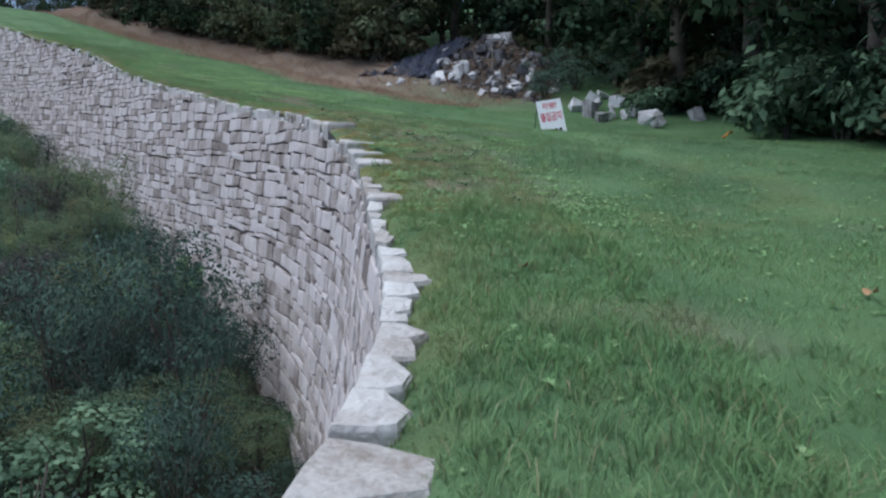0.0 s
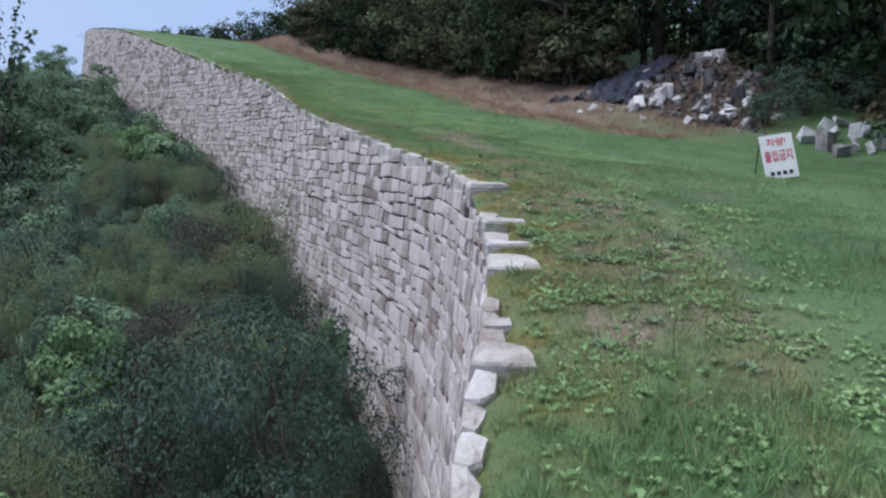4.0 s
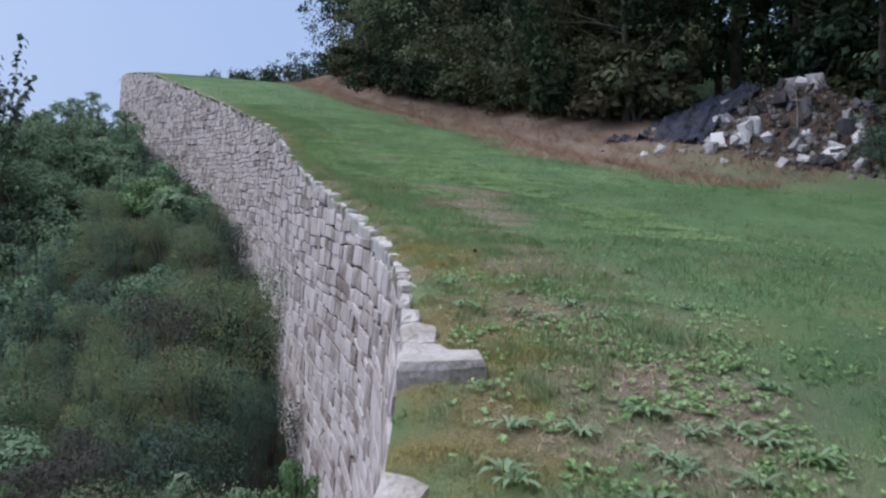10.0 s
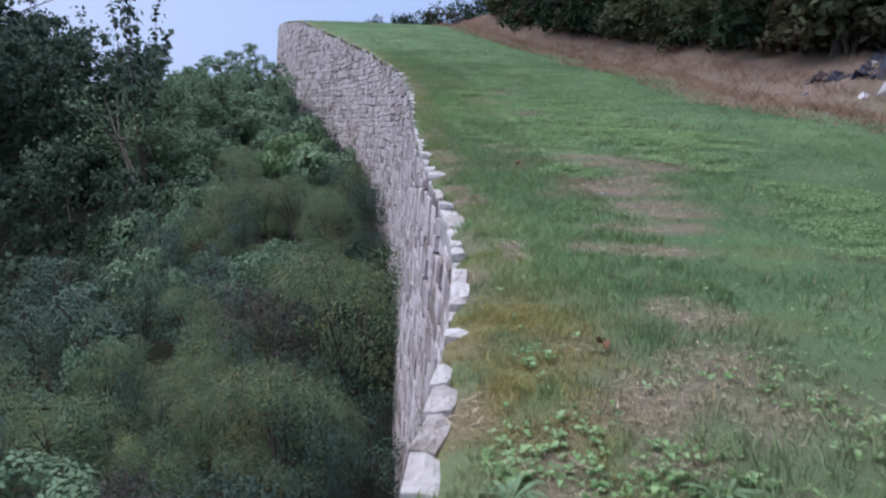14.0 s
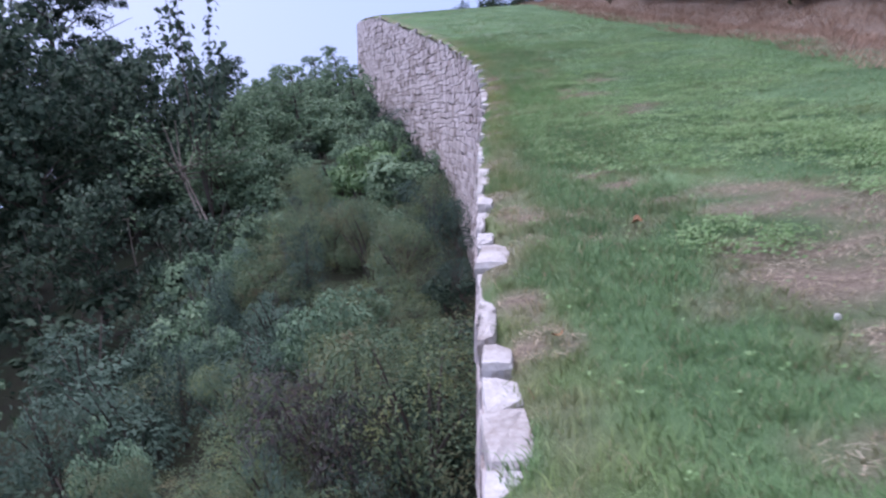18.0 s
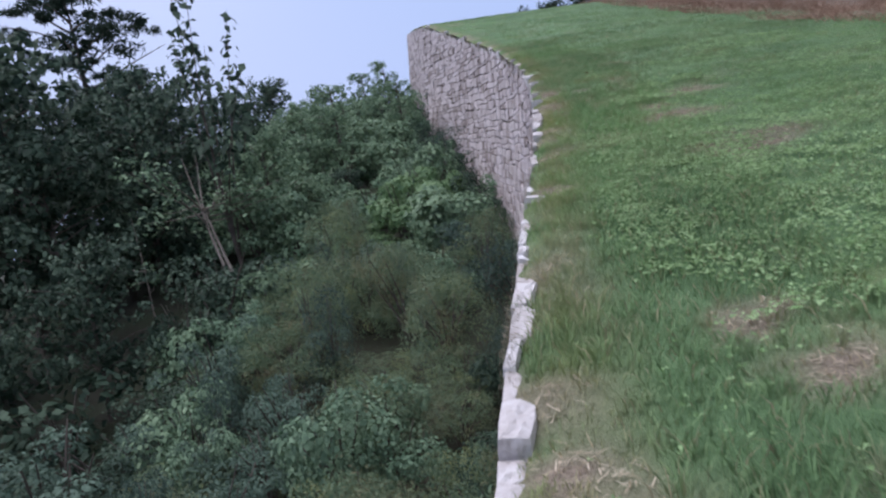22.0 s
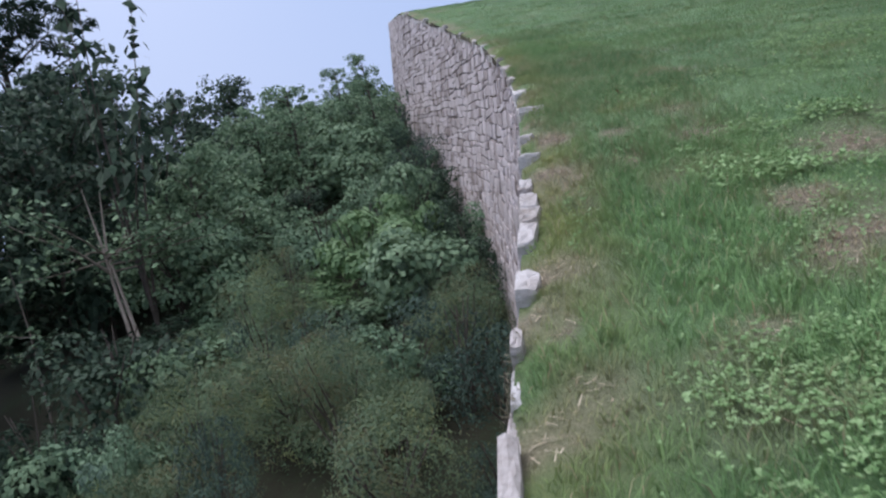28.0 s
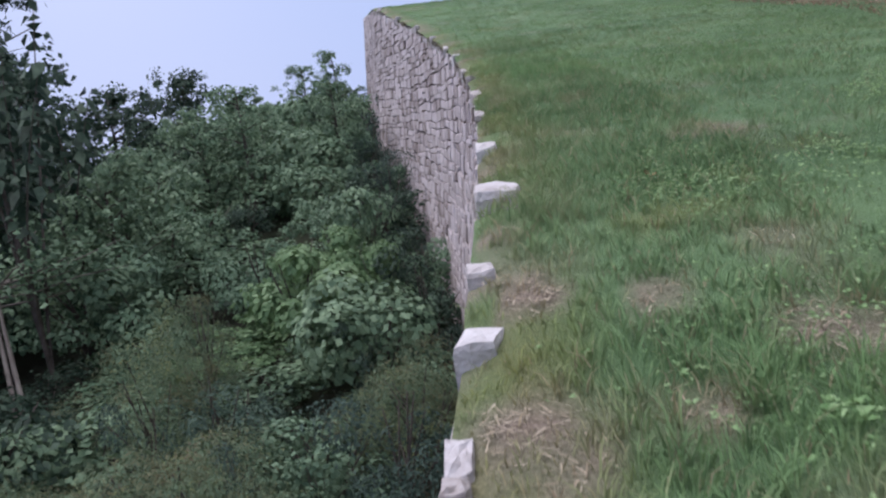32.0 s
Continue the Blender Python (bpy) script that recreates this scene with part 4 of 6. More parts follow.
# ---- trees ----
def tree_parts(seed, high, spread, leaves, length, width, material, first=0.3, limbs=14, cluster=0.9, flat=0.7):
    """Trunk with limbs as one mesh, crown of leaf clumps round the limbs' ends as another."""
    rng = np.random.RandomState(seed)
    pieces, tips = [], []
    lean = rng.uniform(-0.04, 0.04, 2) * high
    trunk = [(lean[0] * t, lean[1] * t, high * 0.92 * t) for t in (0, 0.25, 0.5, 0.75, 1.0)]
    r0 = high * 0.017
    pieces.append(tube([(trunk[0][0], trunk[0][1], -0.5)] + trunk[1:], [r0 * 1.3, r0, r0 * 0.75, r0 * 0.45, r0 * 0.12], 7))
    for i in range(limbs):
        t = first + (0.97 - first) * (i + rng.uniform(0, 0.8)) / limbs
        a = rng.uniform(0, 2 * math.pi)
        shape = math.sin(min(1, (t - first) / (1 - first) * 0.8 + 0.25) * math.pi) ** 0.6
        w = spread * (0.35 + 0.65 * shape) * rng.uniform(0.7, 1.1)
        o = Vector((lean[0] * t, lean[1] * t, high * 0.92 * t))
        e = o + Vector((math.cos(a) * w, math.sin(a) * w, w * rng.uniform(0.15, 0.6)))
        m = o.lerp(e, 0.5) + Vector((rng.uniform(-0.1, 0.1), rng.uniform(-0.1, 0.1), 0.12)) * w * 0.4
        pieces.append(tube([o, m, e], [r0 * 0.32, r0 * 0.2, r0 * 0.06], 4))
        for q in (0.35, 0.55, 0.75, 0.9, 1.05):
            side = Vector(rng.uniform(-0.32, 0.32, 3)) * w
            tips.append((o.lerp(e, q) + side, 0.6 + 0.4 * rng.rand()))
    k = rng.randint(len(tips), size=leaves)
    c = np.array([tuple(t[0]) for t in tips])[k]
    r = np.array([t[1] for t in tips])[k] * cluster * 0.8 * rng.uniform(0.45, 1.15, len(tips))[k]
    d = rng.normal(size=(leaves, 3))
    d /= np.linalg.norm(d, axis=1, keepdims=True)
    pos = c + d * (r * rng.uniform(0.35, 1.05, leaves))[:, None] * np.array([1, 1, flat])
    nrm = d + rng.normal(scale=0.7, size=(leaves, 3)) + np.array([0, 0, 0.4])
    size = rng.uniform(0.6, 1.3, leaves)
    v, q = leaf_quads(pos, nrm, length * size, width * size, rng, 0.2)
    return mesh_from("trunk", *joined(pieces), BARK), mesh_from("crown", v, q, material)


def place_tree(parts, x, y, z, scale, turn, label, group, name="tree"):
    ob = tagged(new(name), label, "tree", group)
    part("trunk", parts[0], None, ob)
    part("crown", parts[1], None, ob)
    ob.matrix_basis = Matrix.LocRotScale(Vector((x, y, z)), Euler((0, 0, turn)).to_quaternion(), (scale, scale, scale))


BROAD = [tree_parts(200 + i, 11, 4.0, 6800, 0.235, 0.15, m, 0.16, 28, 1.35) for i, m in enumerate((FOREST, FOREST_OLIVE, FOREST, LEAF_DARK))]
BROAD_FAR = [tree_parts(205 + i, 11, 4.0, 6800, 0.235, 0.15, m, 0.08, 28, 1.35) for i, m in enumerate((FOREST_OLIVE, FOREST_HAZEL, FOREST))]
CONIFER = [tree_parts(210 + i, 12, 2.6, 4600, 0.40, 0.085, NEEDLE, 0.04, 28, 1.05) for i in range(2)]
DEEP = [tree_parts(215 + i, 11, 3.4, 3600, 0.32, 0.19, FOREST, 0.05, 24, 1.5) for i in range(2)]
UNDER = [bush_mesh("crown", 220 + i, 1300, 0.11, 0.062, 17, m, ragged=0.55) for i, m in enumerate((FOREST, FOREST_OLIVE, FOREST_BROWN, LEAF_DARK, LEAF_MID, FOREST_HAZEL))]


HEAP_S, WOOD_END = (s_at_y(24), s_at_y(35)), 62


def wood():
    rng = np.random.RandomState(41)
    for row, (off, gap) in enumerate(((2.2, 2.6), (5.0, 3.2), (8.5, 4.0), (13, 5.0), (19, 6.0))):
        s = s_at_y(-6)
        last = s_at_y(WOOD_END) + row * 0.4
        while s < last:
            e = float(lawn_edge(np.array(s)))
            u = e + off + rng.uniform(-0.8, 0.8) + (7.5 if HEAP_S[0] < s < HEAP_S[1] and row < 2 else 3.0 if s_at_y(18.5) < s <= HEAP_S[0] and row < 2 else 0)
            p = at(s)
            x, y = p[0] + p[4] * u, p[1] - p[3] * u
            u += 1.0 if s > HEAP_S[1] and row == 0 else 0
            x, y = p[0] + p[4] * u, p[1] - p[3] * u
            z = float(lawn_z(np.array(s), np.array(u)))
            conifer = rng.rand() < (0.5 if s < EDGE_S[3] else 0.12)
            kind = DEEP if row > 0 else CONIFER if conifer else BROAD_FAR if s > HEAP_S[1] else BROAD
            place_tree(kind[rng.randint(len(kind))], x, y, z, rng.uniform(0.75, 1.2) * (1.4 if s < HEAP_S[0] else 1.0), rng.uniform(0, 6.28),
                       "dark tree deep in the wood" if row > 0 else "dark conifer at the edge of the wood" if conifer else "dark broadleaved tree at the edge of the wood", "trees of the wood")
            s += gap * rng.uniform(0.8, 1.2)
    for back0, gap in ((0.6, 1.3), (1.9, 1.8)):
        s = s_at_y(0)
        while s < s_at_y(WOOD_END + 5):
            e = float(lawn_edge(np.array(s)))
            back = back0 + (7.4 if HEAP_S[0] < s < HEAP_S[1] else 2.0 if s > HEAP_S[1] else 3.2 if s > s_at_y(18.5) else 0.1)
            u = e + back + rng.uniform(-0.6, 0.6)
            p = at(s)
            x, y = p[0] + p[4] * u, p[1] - p[3] * u
            ob = tagged(new("undergrowth_shrub"), "dark shrub in the undergrowth of the wood", "shrub", "undergrowth of the wood")
            part("stem", STEMS[rng.randint(3)], None, ob)
            part("crown", UNDER[rng.choice(6, p=[0.15, 0.3, 0.2, 0.05, 0.05, 0.25] if s > HEAP_S[1] else [0.35, 0.25, 0.1, 0.2, 0.1, 0.0])], None, ob)
            w = rng.uniform(1.5, 3.4)
            ob.matrix_basis = Matrix.LocRotScale(Vector((x, y, float(lawn_z(np.array(s), np.array(u))) - 0.15)), Euler((0, 0, rng.uniform(0, 6.28))).to_quaternion(), (w, w, w * rng.uniform(0.6, 0.95) + back0 * 0.3))
            s += gap * rng.uniform(0.75, 1.25)


wood()


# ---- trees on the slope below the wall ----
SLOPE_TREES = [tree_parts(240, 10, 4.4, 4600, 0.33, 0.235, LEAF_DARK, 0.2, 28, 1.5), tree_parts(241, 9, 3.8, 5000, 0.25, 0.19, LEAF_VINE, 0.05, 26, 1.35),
               tree_parts(242, 8, 2.4, 3400, 0.2, 0.15, LEAF_VINE, 0.1, 20, 1.0)]
PINE = tree_parts(250, 15, 4.6, 9000, 0.5, 0.10, NEEDLE, 0.15, 26, 1.5, 0.3)


def slope_tree(parts, x, y, top, tall, label, sink=0.0):
    z = float(low_z(np.array([x]), np.array([y]))[0])
    place_tree(parts, x, y, z - sink, (top - z) / tall, (x * 7.3 + y * 3.1) % 6.28, label, "trees on the slope")


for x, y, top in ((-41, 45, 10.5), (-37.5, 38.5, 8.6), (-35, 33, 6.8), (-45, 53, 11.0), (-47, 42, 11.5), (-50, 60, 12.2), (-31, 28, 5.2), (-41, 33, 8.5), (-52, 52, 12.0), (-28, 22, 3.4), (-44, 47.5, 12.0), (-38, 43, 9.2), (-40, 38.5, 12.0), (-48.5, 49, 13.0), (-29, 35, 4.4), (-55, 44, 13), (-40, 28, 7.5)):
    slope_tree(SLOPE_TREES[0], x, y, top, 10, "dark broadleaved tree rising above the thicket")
for x, y, top in ((-34.5, 46.5, 7.6), (-33.2, 45.4, 7.6), (-38.5, 52.5, 9.3), (-42.5, 57.8, 10.2), (-25.5, 27, 2.8)):
    slope_tree(SLOPE_TREES[1], x, y, top, 9, "leafy young tree hung with creepers on the slope")
for x, y, top in ((-36.6, 53.0, 10.1), (-35.6, 56.6, 9.9), (-38.6, 55.4, 9.4), (-46, 65, 12.2), (-47.5, 69, 13.2)):
    slope_tree(SLOPE_TREES[2], x, y, top, 8, "small slender tree beside the far wall")
slope_tree(PINE, -53, 50, 19.5, 15, "tall dark pine with spreading layered branches")


def sapling(seed, foot, tips, label):
    """Thin upright shoots from one foot; large leaves hang in pairs along their upper halves."""
    rng = np.random.RandomState(seed)
    foot = Vector(foot)
    ob = tagged(new("sapling"), label, "tree", "trees on the slope")
    ob.location = foot
    pos, nrm, size = [], [], []
    for tip in tips:
        end = Vector(tip) - foot
        bow = Vector((rng.uniform(-0.25, 0.25), rng.uniform(-0.25, 0.25), 0))
        line = [Vector((end.x * t ** 1.4, end.y * t ** 1.4, end.z * t)) + bow * math.sin(math.pi * t) for t in np.linspace(0, 1, 10)]
        part("stem", mesh_from("stem", *tube(line, list(np.linspace(0.05, 0.007, 10)), 5), BARK), None, ob)
        t, a = 0.42, rng.uniform(0, 6.28)
        while t < 1.0:
            k = min(int(t * 9), 8)
            c = line[k].lerp(line[k + 1], t * 9 - k)
            a += 1.57 + rng.uniform(-0.4, 0.4)
            for b in (a, a + math.pi, a + 1.4):
                if rng.rand() < 0.2:
                    continue
                out = rng.uniform(0.14, 0.5) * (1.25 - 0.7 * t)
                pos.append((c.x + math.cos(b) * out, c.y + math.sin(b) * out, c.z + rng.uniform(-0.05, 0.16)))
                nrm.append((math.cos(b) * 0.9, math.sin(b) * 0.9, rng.uniform(0.3, 1.0)))
                size.append(rng.uniform(0.27, 0.46))
            t += rng.uniform(0.026, 0.044)
    size = np.array(size)
    v, q = leaf_quads(np.array(pos), np.array(nrm), size, size * 0.72, rng, 0.35)
    part("crown", mesh_from("crown", v, q, LEAF_DARK), None, ob)


sapling(260, (-32.0, 42.5, 2.4), ((-31.5, 42.1, 12.7), (-31.4, 43.6, 11.7), (-33.2, 42.3, 11.3), (-32.3, 43.0, 10.6), (-29.9, 42.5, 9.2), (-32.0, 41.7, 13.2)), "sapling with large paired leaves on thin shoots against the sky")
sapling(262, (-34.0, 44.6, 3.2), ((-33.6, 43.4, 11.0), (-34.6, 45.0, 9.6), (-33.0, 45.4, 9.2)), "sapling with large paired leaves on thin shoots against the sky")


STEM_SPOTS = ((-36.4, 37.8, -0.6, 3.6), (-33.6, 39.6, 0.4, 2.6), (-34.8, 36.0, -0.8, 2.8))


def bare_tree(name, seed, foot, fork, stems, limbs, reach, radius, leaves, label):
    """A leaning, pale-barked tree with a forked trunk, thin crooked limbs and few leaves near their ends."""
    rng = np.random.RandomState(seed)
    ob = tagged(new(name), label, "tree", "trees on the slope")
    ob.location = foot
    top = Vector(fork) - Vector(foot)
    pos, nrm = [], []
    for k in range(stems):
        side = Vector((0.16 * k, 0.1 * k, 0))
        pts = [side * 0.3 + Vector((0, 0, -0.5)), top * 0.35 + side + Vector((0.1, 0, 0.05)), top * 0.7 + side * 0.8, top + side * 0.5, top * 1.45 + side * 3 + Vector((0.3, -0.3, 0.2))]
        part("trunk", mesh_from("trunk", *tube(pts, [radius, radius * 0.85, radius * 0.7, radius * 0.6, radius * 0.2], 7), PALE_BARK), None, ob)
    for k in range(limbs):
        start = top * rng.uniform(0.75, 1.0)
        a = rng.uniform(0, 6.28)
        end = start + Vector((math.cos(a), math.sin(a), rng.uniform(-0.05, 0.9))) * reach * rng.uniform(0.6, 1.2)
        mids = [start.lerp(end, t) + Vector(rng.uniform(-0.12, 0.12, 3)) * reach * 0.3 for t in (0.3, 0.65)]
        part("limb", mesh_from("limb", *tube([start, *mids, end], [radius * 0.5, radius * 0.4, radius * 0.28, radius * 0.1], 5), PALE_BARK), None, ob)
        for _ in range(leaves):
            t = rng.uniform(0.45, 1.1)
            c = start.lerp(end, t) + Vector(rng.normal(scale=0.28, size=3)) * reach * 0.35
            pos.append(tuple(c))
            nrm.append((rng.normal() * 0.5, rng.normal() * 0.5, 0.8))
    size = rng.uniform(0.12, 0.24, len(pos))
    v, q = leaf_quads(np.array(pos), np.array(nrm), size, size * 0.8, rng, 0.25)
    part("crown", mesh_from("crown", v, q, LEAF_VINE), None, ob)


bare_tree("tree", 270, (-30.0, 40.6, 1.2), (-32.9, 41.9, 4.9), 2, 16, 2.8, 0.07, 60, "leaning pale-barked tree with a forked trunk and sparse leaves")
for k, (x, y, z, h) in enumerate(STEM_SPOTS):
    bare_tree("tree", 275 + k, (x, y, z - 1.2), (x - 0.3, y + 0.2, z + h), 1, 4, 1.1, 0.045, 16, "thin pale sapling with few leaves in the shade")


def hanging_conifer(seed, foot, high, reach, boughs, first, label):
    """A conifer whose boughs arch outwards and droop, hung with short sprays."""
    rng = np.random.RandomState(seed)
    ob = tagged(new("conifer"), label, "tree", "trees of the wood")
    ob.location = foot
    part("trunk", mesh_from("trunk", *tube([(0, 0, -0.5), (0.05, 0, high * 0.5), (0, 0.05, high)], [0.022 * high, 0.015 * high, 0.03], 8), BARK), None, ob)
    for k in range(boughs):
        a, z = rng.uniform(0, 2 * math.pi), high * (first + (0.95 - first) * (k + 0.5) / boughs)
        w = reach * rng.uniform(0.7, 1.1) * (1.15 - z / high * 0.7)
        d = Vector((math.cos(a), math.sin(a), 0))
        line = [Vector((0, 0, z)) + d * w * t + Vector((0, 0, w * (0.25 * t - 0.55 * t * t))) for t in np.linspace(0, 1, 7)]
        bough = part("bough", mesh_from("bough", *tube(line, list(np.linspace(0.05, 0.01, 7)), 5), BARK), None, ob)
        pos, nrm = [], []
        for _ in range(260):
            t = rng.uniform(0.2, 1.0)
            c = line[min(int(t * 6), 5)].lerp(line[min(int(t * 6) + 1, 6)], t * 6 % 1)
            side = rng.normal(scale=0.16) * w * (1.1 - t * 0.6)
            pos.append((c.x - d.y * side, c.y + d.x * side, c.z - abs(side) * 0.45 - rng.uniform(0, 0.12) * w * 0.4))
            nrm.append((d.x * 0.35 + rng.normal() * 0.25, d.y * 0.35 + rng.normal() * 0.25, 0.8))
        size = rng.uniform(0.16, 0.34, len(pos))
        v, q = leaf_quads(np.array(pos), np.array(nrm), size, size * 0.22, rng, 0.4)
        tagged(part("spray", mesh_from("spray", v, q, NEEDLE_PALE), None, bough), kind="stuff")


def tall_trunk(x, y, high, radius, label):
    """A tall straight tree, bare for most of its height."""
    p = ground_point(x, y)
    ob = tagged(new("tree"), label, "tree", "trees of the wood")
    ob.location = p
    part("trunk", mesh_from("trunk", *tube([(0, 0, -0.5), (0.08, 0, high * 0.3), (-0.05, 0.05, high * 0.65), (0.1, 0, high)], [radius * 1.2, radius, radius * 0.8, radius * 0.4], 9), PALE_BARK), None, ob)
    crown = part("crown", BROAD[0][1], None, ob)
    crown.matrix_basis = Matrix.Translation((0, 0, high * 0.55)) @ Matrix.Scale(0.75, 4)


hanging_conifer(280, ground_point(11.4, 32.4), 7.5, 3.6, 16, 0.3, "dark conifer with long drooping boughs beside the rocks")
hanging_conifer(281, ground_point(0.6, 46.5), 12.0, 4.6, 18, 0.35, "dark conifer with drooping boughs behind the spoil heap")
hanging_conifer(282, ground_point(13.5, 28.5), 9.0, 4.0, 16, 0.3, "dark conifer with long drooping boughs at the wood's edge")
tall_trunk(2.75, 44.6, 17.0, 0.26, "tall tree with a bare brown trunk behind the spoil heap")
tall_trunk(-2.6, 47.5, 17.0, 0.2, "tall slender tree with a bare trunk in the wood")
place_tree(SLOPE_TREES[2], -9.2, 50.0, ground_point(-9.2, 50.0).z + 0.2, 0.5, 1.0, "pale-leaved sapling before the dark wood", "trees of the wood")


def far_trees():
    rng = np.random.RandomState(61)
    for x, y, top in ((-68, 116, 22.7), (-64, 119, 24.0), (-60, 121, 24.2), (-57, 121, 24.6), (-53, 122, 25.8), (-49, 121, 26.2), (-71, 127, 24.2)):
        place_tree(BROAD[rng.randint(3)], x, y, 9.0, (top - 9.0) / 11, rng.uniform(0, 6.28), "distant tree beyond the crest of the hill", "trees beyond the crest")


far_trees()


# ---- rubble heap, rocks, sign ----
A, B = Vector((-4.9, 39.15, 0)), Vector((3.9, 33.65, 0))
FOOT_A, FOOT_B = ground_point(A.x, A.y).z - 0.15, ground_point(B.x, B.y).z - 0.1
BACK = Vector((0.505, 0.863, 0))


def heap_z(a, b):
    """Height of the earth heap; a runs along its foot, b backwards."""
    base = FOOT_A + (FOOT_B - FOOT_A) * a
    rise = 3.0 * (np.clip(b, 0, 1) ** 0.85) * np.clip(np.sin(np.pi * np.clip(a, 0, 1)), 0, 1) ** 0.55 * (0.9 + 0.15 * a)
    return base + rise + 0.16 * fbm(a * 10, b * 6, 2.3, 51) * np.clip(b * 4, 0, 1)


def heap_point(a, b):
    p = A.lerp(B, a) + BACK * (b * 5.2)
    return Vector((p.x, p.y, float(heap_z(np.array(a), np.array(b)))))


def heap():
    n, m = 60, 34
    a, b = np.meshgrid(np.linspace(-0.02, 1.02, n), np.linspace(-0.06, 1.5, m), indexing="ij")
    x = A.x + (B.x - A.x) * a + BACK.x * b * 5.2
    y = A.y + (B.y - A.y) * a + BACK.y * b * 5.2
    z = heap_z(a, np.where(b > 1, 2 - b, b))
    z = np.where(b < 0, z - 0.4, z)
    i = np.arange(n * m).reshape(n, m)
    quads = np.stack([i[:-1, :-1], i[1:, :-1], i[1:, 1:], i[:-1, 1:]], -1).reshape(-1, 4)
    me = mesh_from("spoil_mound", np.stack([x.ravel(), y.ravel(), z.ravel()], 1), quads, SOIL)
    tagged(new("spoil_mound", smooth(me)), "mound of brown earth and spoil at the wood's edge", "earth mound")


def rock_meshes(material):
    rng = np.random.RandomState(71)
    out = []
    for _ in range(9):
        bm = bmesh.new()
        for c in [(a, b, h) for a in (-0.5, 0.5) for b in (-0.5, 0.5) for h in (-0.5, 0.5)]:
            j = rng.uniform(-0.17, 0.17, 3)
            bm.verts.new((c[0] + j[0], c[1] * 0.85 + j[1], c[2] * 0.75 + j[2]))
        for _ in range(8):
            d = Vector(rng.normal(size=3)).normalized() * rng.uniform(0.46, 0.6)
            bm.verts.new((d.x, d.y, d.z * 0.85))
        bmesh.ops.convex_hull(bm, input=bm.verts[:])
        loose = [v for v in bm.verts if not v.link_faces]
        bmesh.ops.delete(bm, geom=loose, context="VERTS")
        me = bpy.data.meshes.new("rock")
        bm.to_mesh(me)
        bm.free()
        me.materials.append(material)
        out.append(me)
    return out


def rocks():
    rng = np.random.RandomState(72)
    kinds, dark = rock_meshes(ROCK), rock_meshes(DARK_ROCK)

    def rock(p, size, label, group, forms=kinds):
        size *= 0.7
        ob = tagged(new("rock", forms[rng.randint(len(forms))]), label, "rock", group)
        ob.matrix_basis = Matrix.LocRotScale(p + Vector((0, 0, size * 0.12)), Euler(rng.uniform(0, 6.28, 3)).to_quaternion(),
                                             (size * rng.uniform(0.8, 1.4), size * rng.uniform(0.7, 1.0), size * rng.uniform(0.55, 0.9)))

    spots = [(0.04, 0.18, 0.0, 0.10, 7), (0.28, 0.46, 0.0, 0.14, 11), (0.4, 0.62, 0.15, 0.5, 13), (0.53, 0.6, 0.0, 0.06, 3), (0.66, 0.97, 0.05, 0.75, 30), (0.05, 0.98, 0.05, 0.9, 12), (0.42, 0.5, 0.42, 0.55, 4)]
    for a0, a1, b0, b1, count in spots:
        for _ in range(count):
            rock(heap_point(rng.uniform(a0, a1), rng.uniform(b0, b1)), rng.choice([rng.uniform(0.2, 0.38), rng.uniform(0.38, 0.68)]), "broken pale grey rock lying on the spoil heap", "rocks of the spoil mound")
    for a0, a1, b0, b1, count in ((0.42, 0.98, 0.55, 0.98, 20), (0.42, 0.95, 0.1, 0.6, 10)):
        for _ in range(count):
            rock(heap_point(rng.uniform(a0, a1), rng.uniform(b0, b1)), rng.uniform(0.35, 0.75), "dark weathered slab of rock on the spoil heap", "dark slabs of the spoil mound", dark)
    for a, b in ((0.50, 0.99), (0.55, 1.0), (0.60, 0.98), (0.86, 0.9), (0.92, 0.8)):
        rock(heap_point(a, b), rng.uniform(0.5, 0.75), "pale rock on the crest of the spoil heap", "rocks of the spoil mound")
    row_of_rocks = [(5.04, 32.85, 0.8), (5.3, 31.6, 0.75), (5.86, 34.42, 0.75), (6.38, 35.08, 0.6), (5.51, 30.6, 0.6), (5.88, 30.89, 0.55), (6.6, 33.68, 0.7), (6.79, 33.39, 0.5), (6.89, 31.94, 0.75),
                    (7.54, 34.23, 0.5), (8.16, 34.49, 0.75), (8.02, 32.9, 0.7), (8.88, 35.33, 0.6), (9.17, 35.77, 0.65), (9.37, 34.48, 0.55), (6.9, 29.38, 0.85), (6.95, 28.29, 0.6), (8.46, 32.47, 0.45), (8.69, 29.93, 0.7),
                    (5.74, 33.14, 0.6), (9.92, 34.73, 0.5), (7.44, 32.78, 0.4), (6.1, 31.5, 0.5), (6.35, 30.8, 0.4)]
    for x, y, size in row_of_rocks:
        rock(ground_point(x, y) + Vector((0, 0, 0.12)), size * rng.uniform(0.9, 1.12), "pale angular rock in a row beside the wood", "rocks beside the wood")


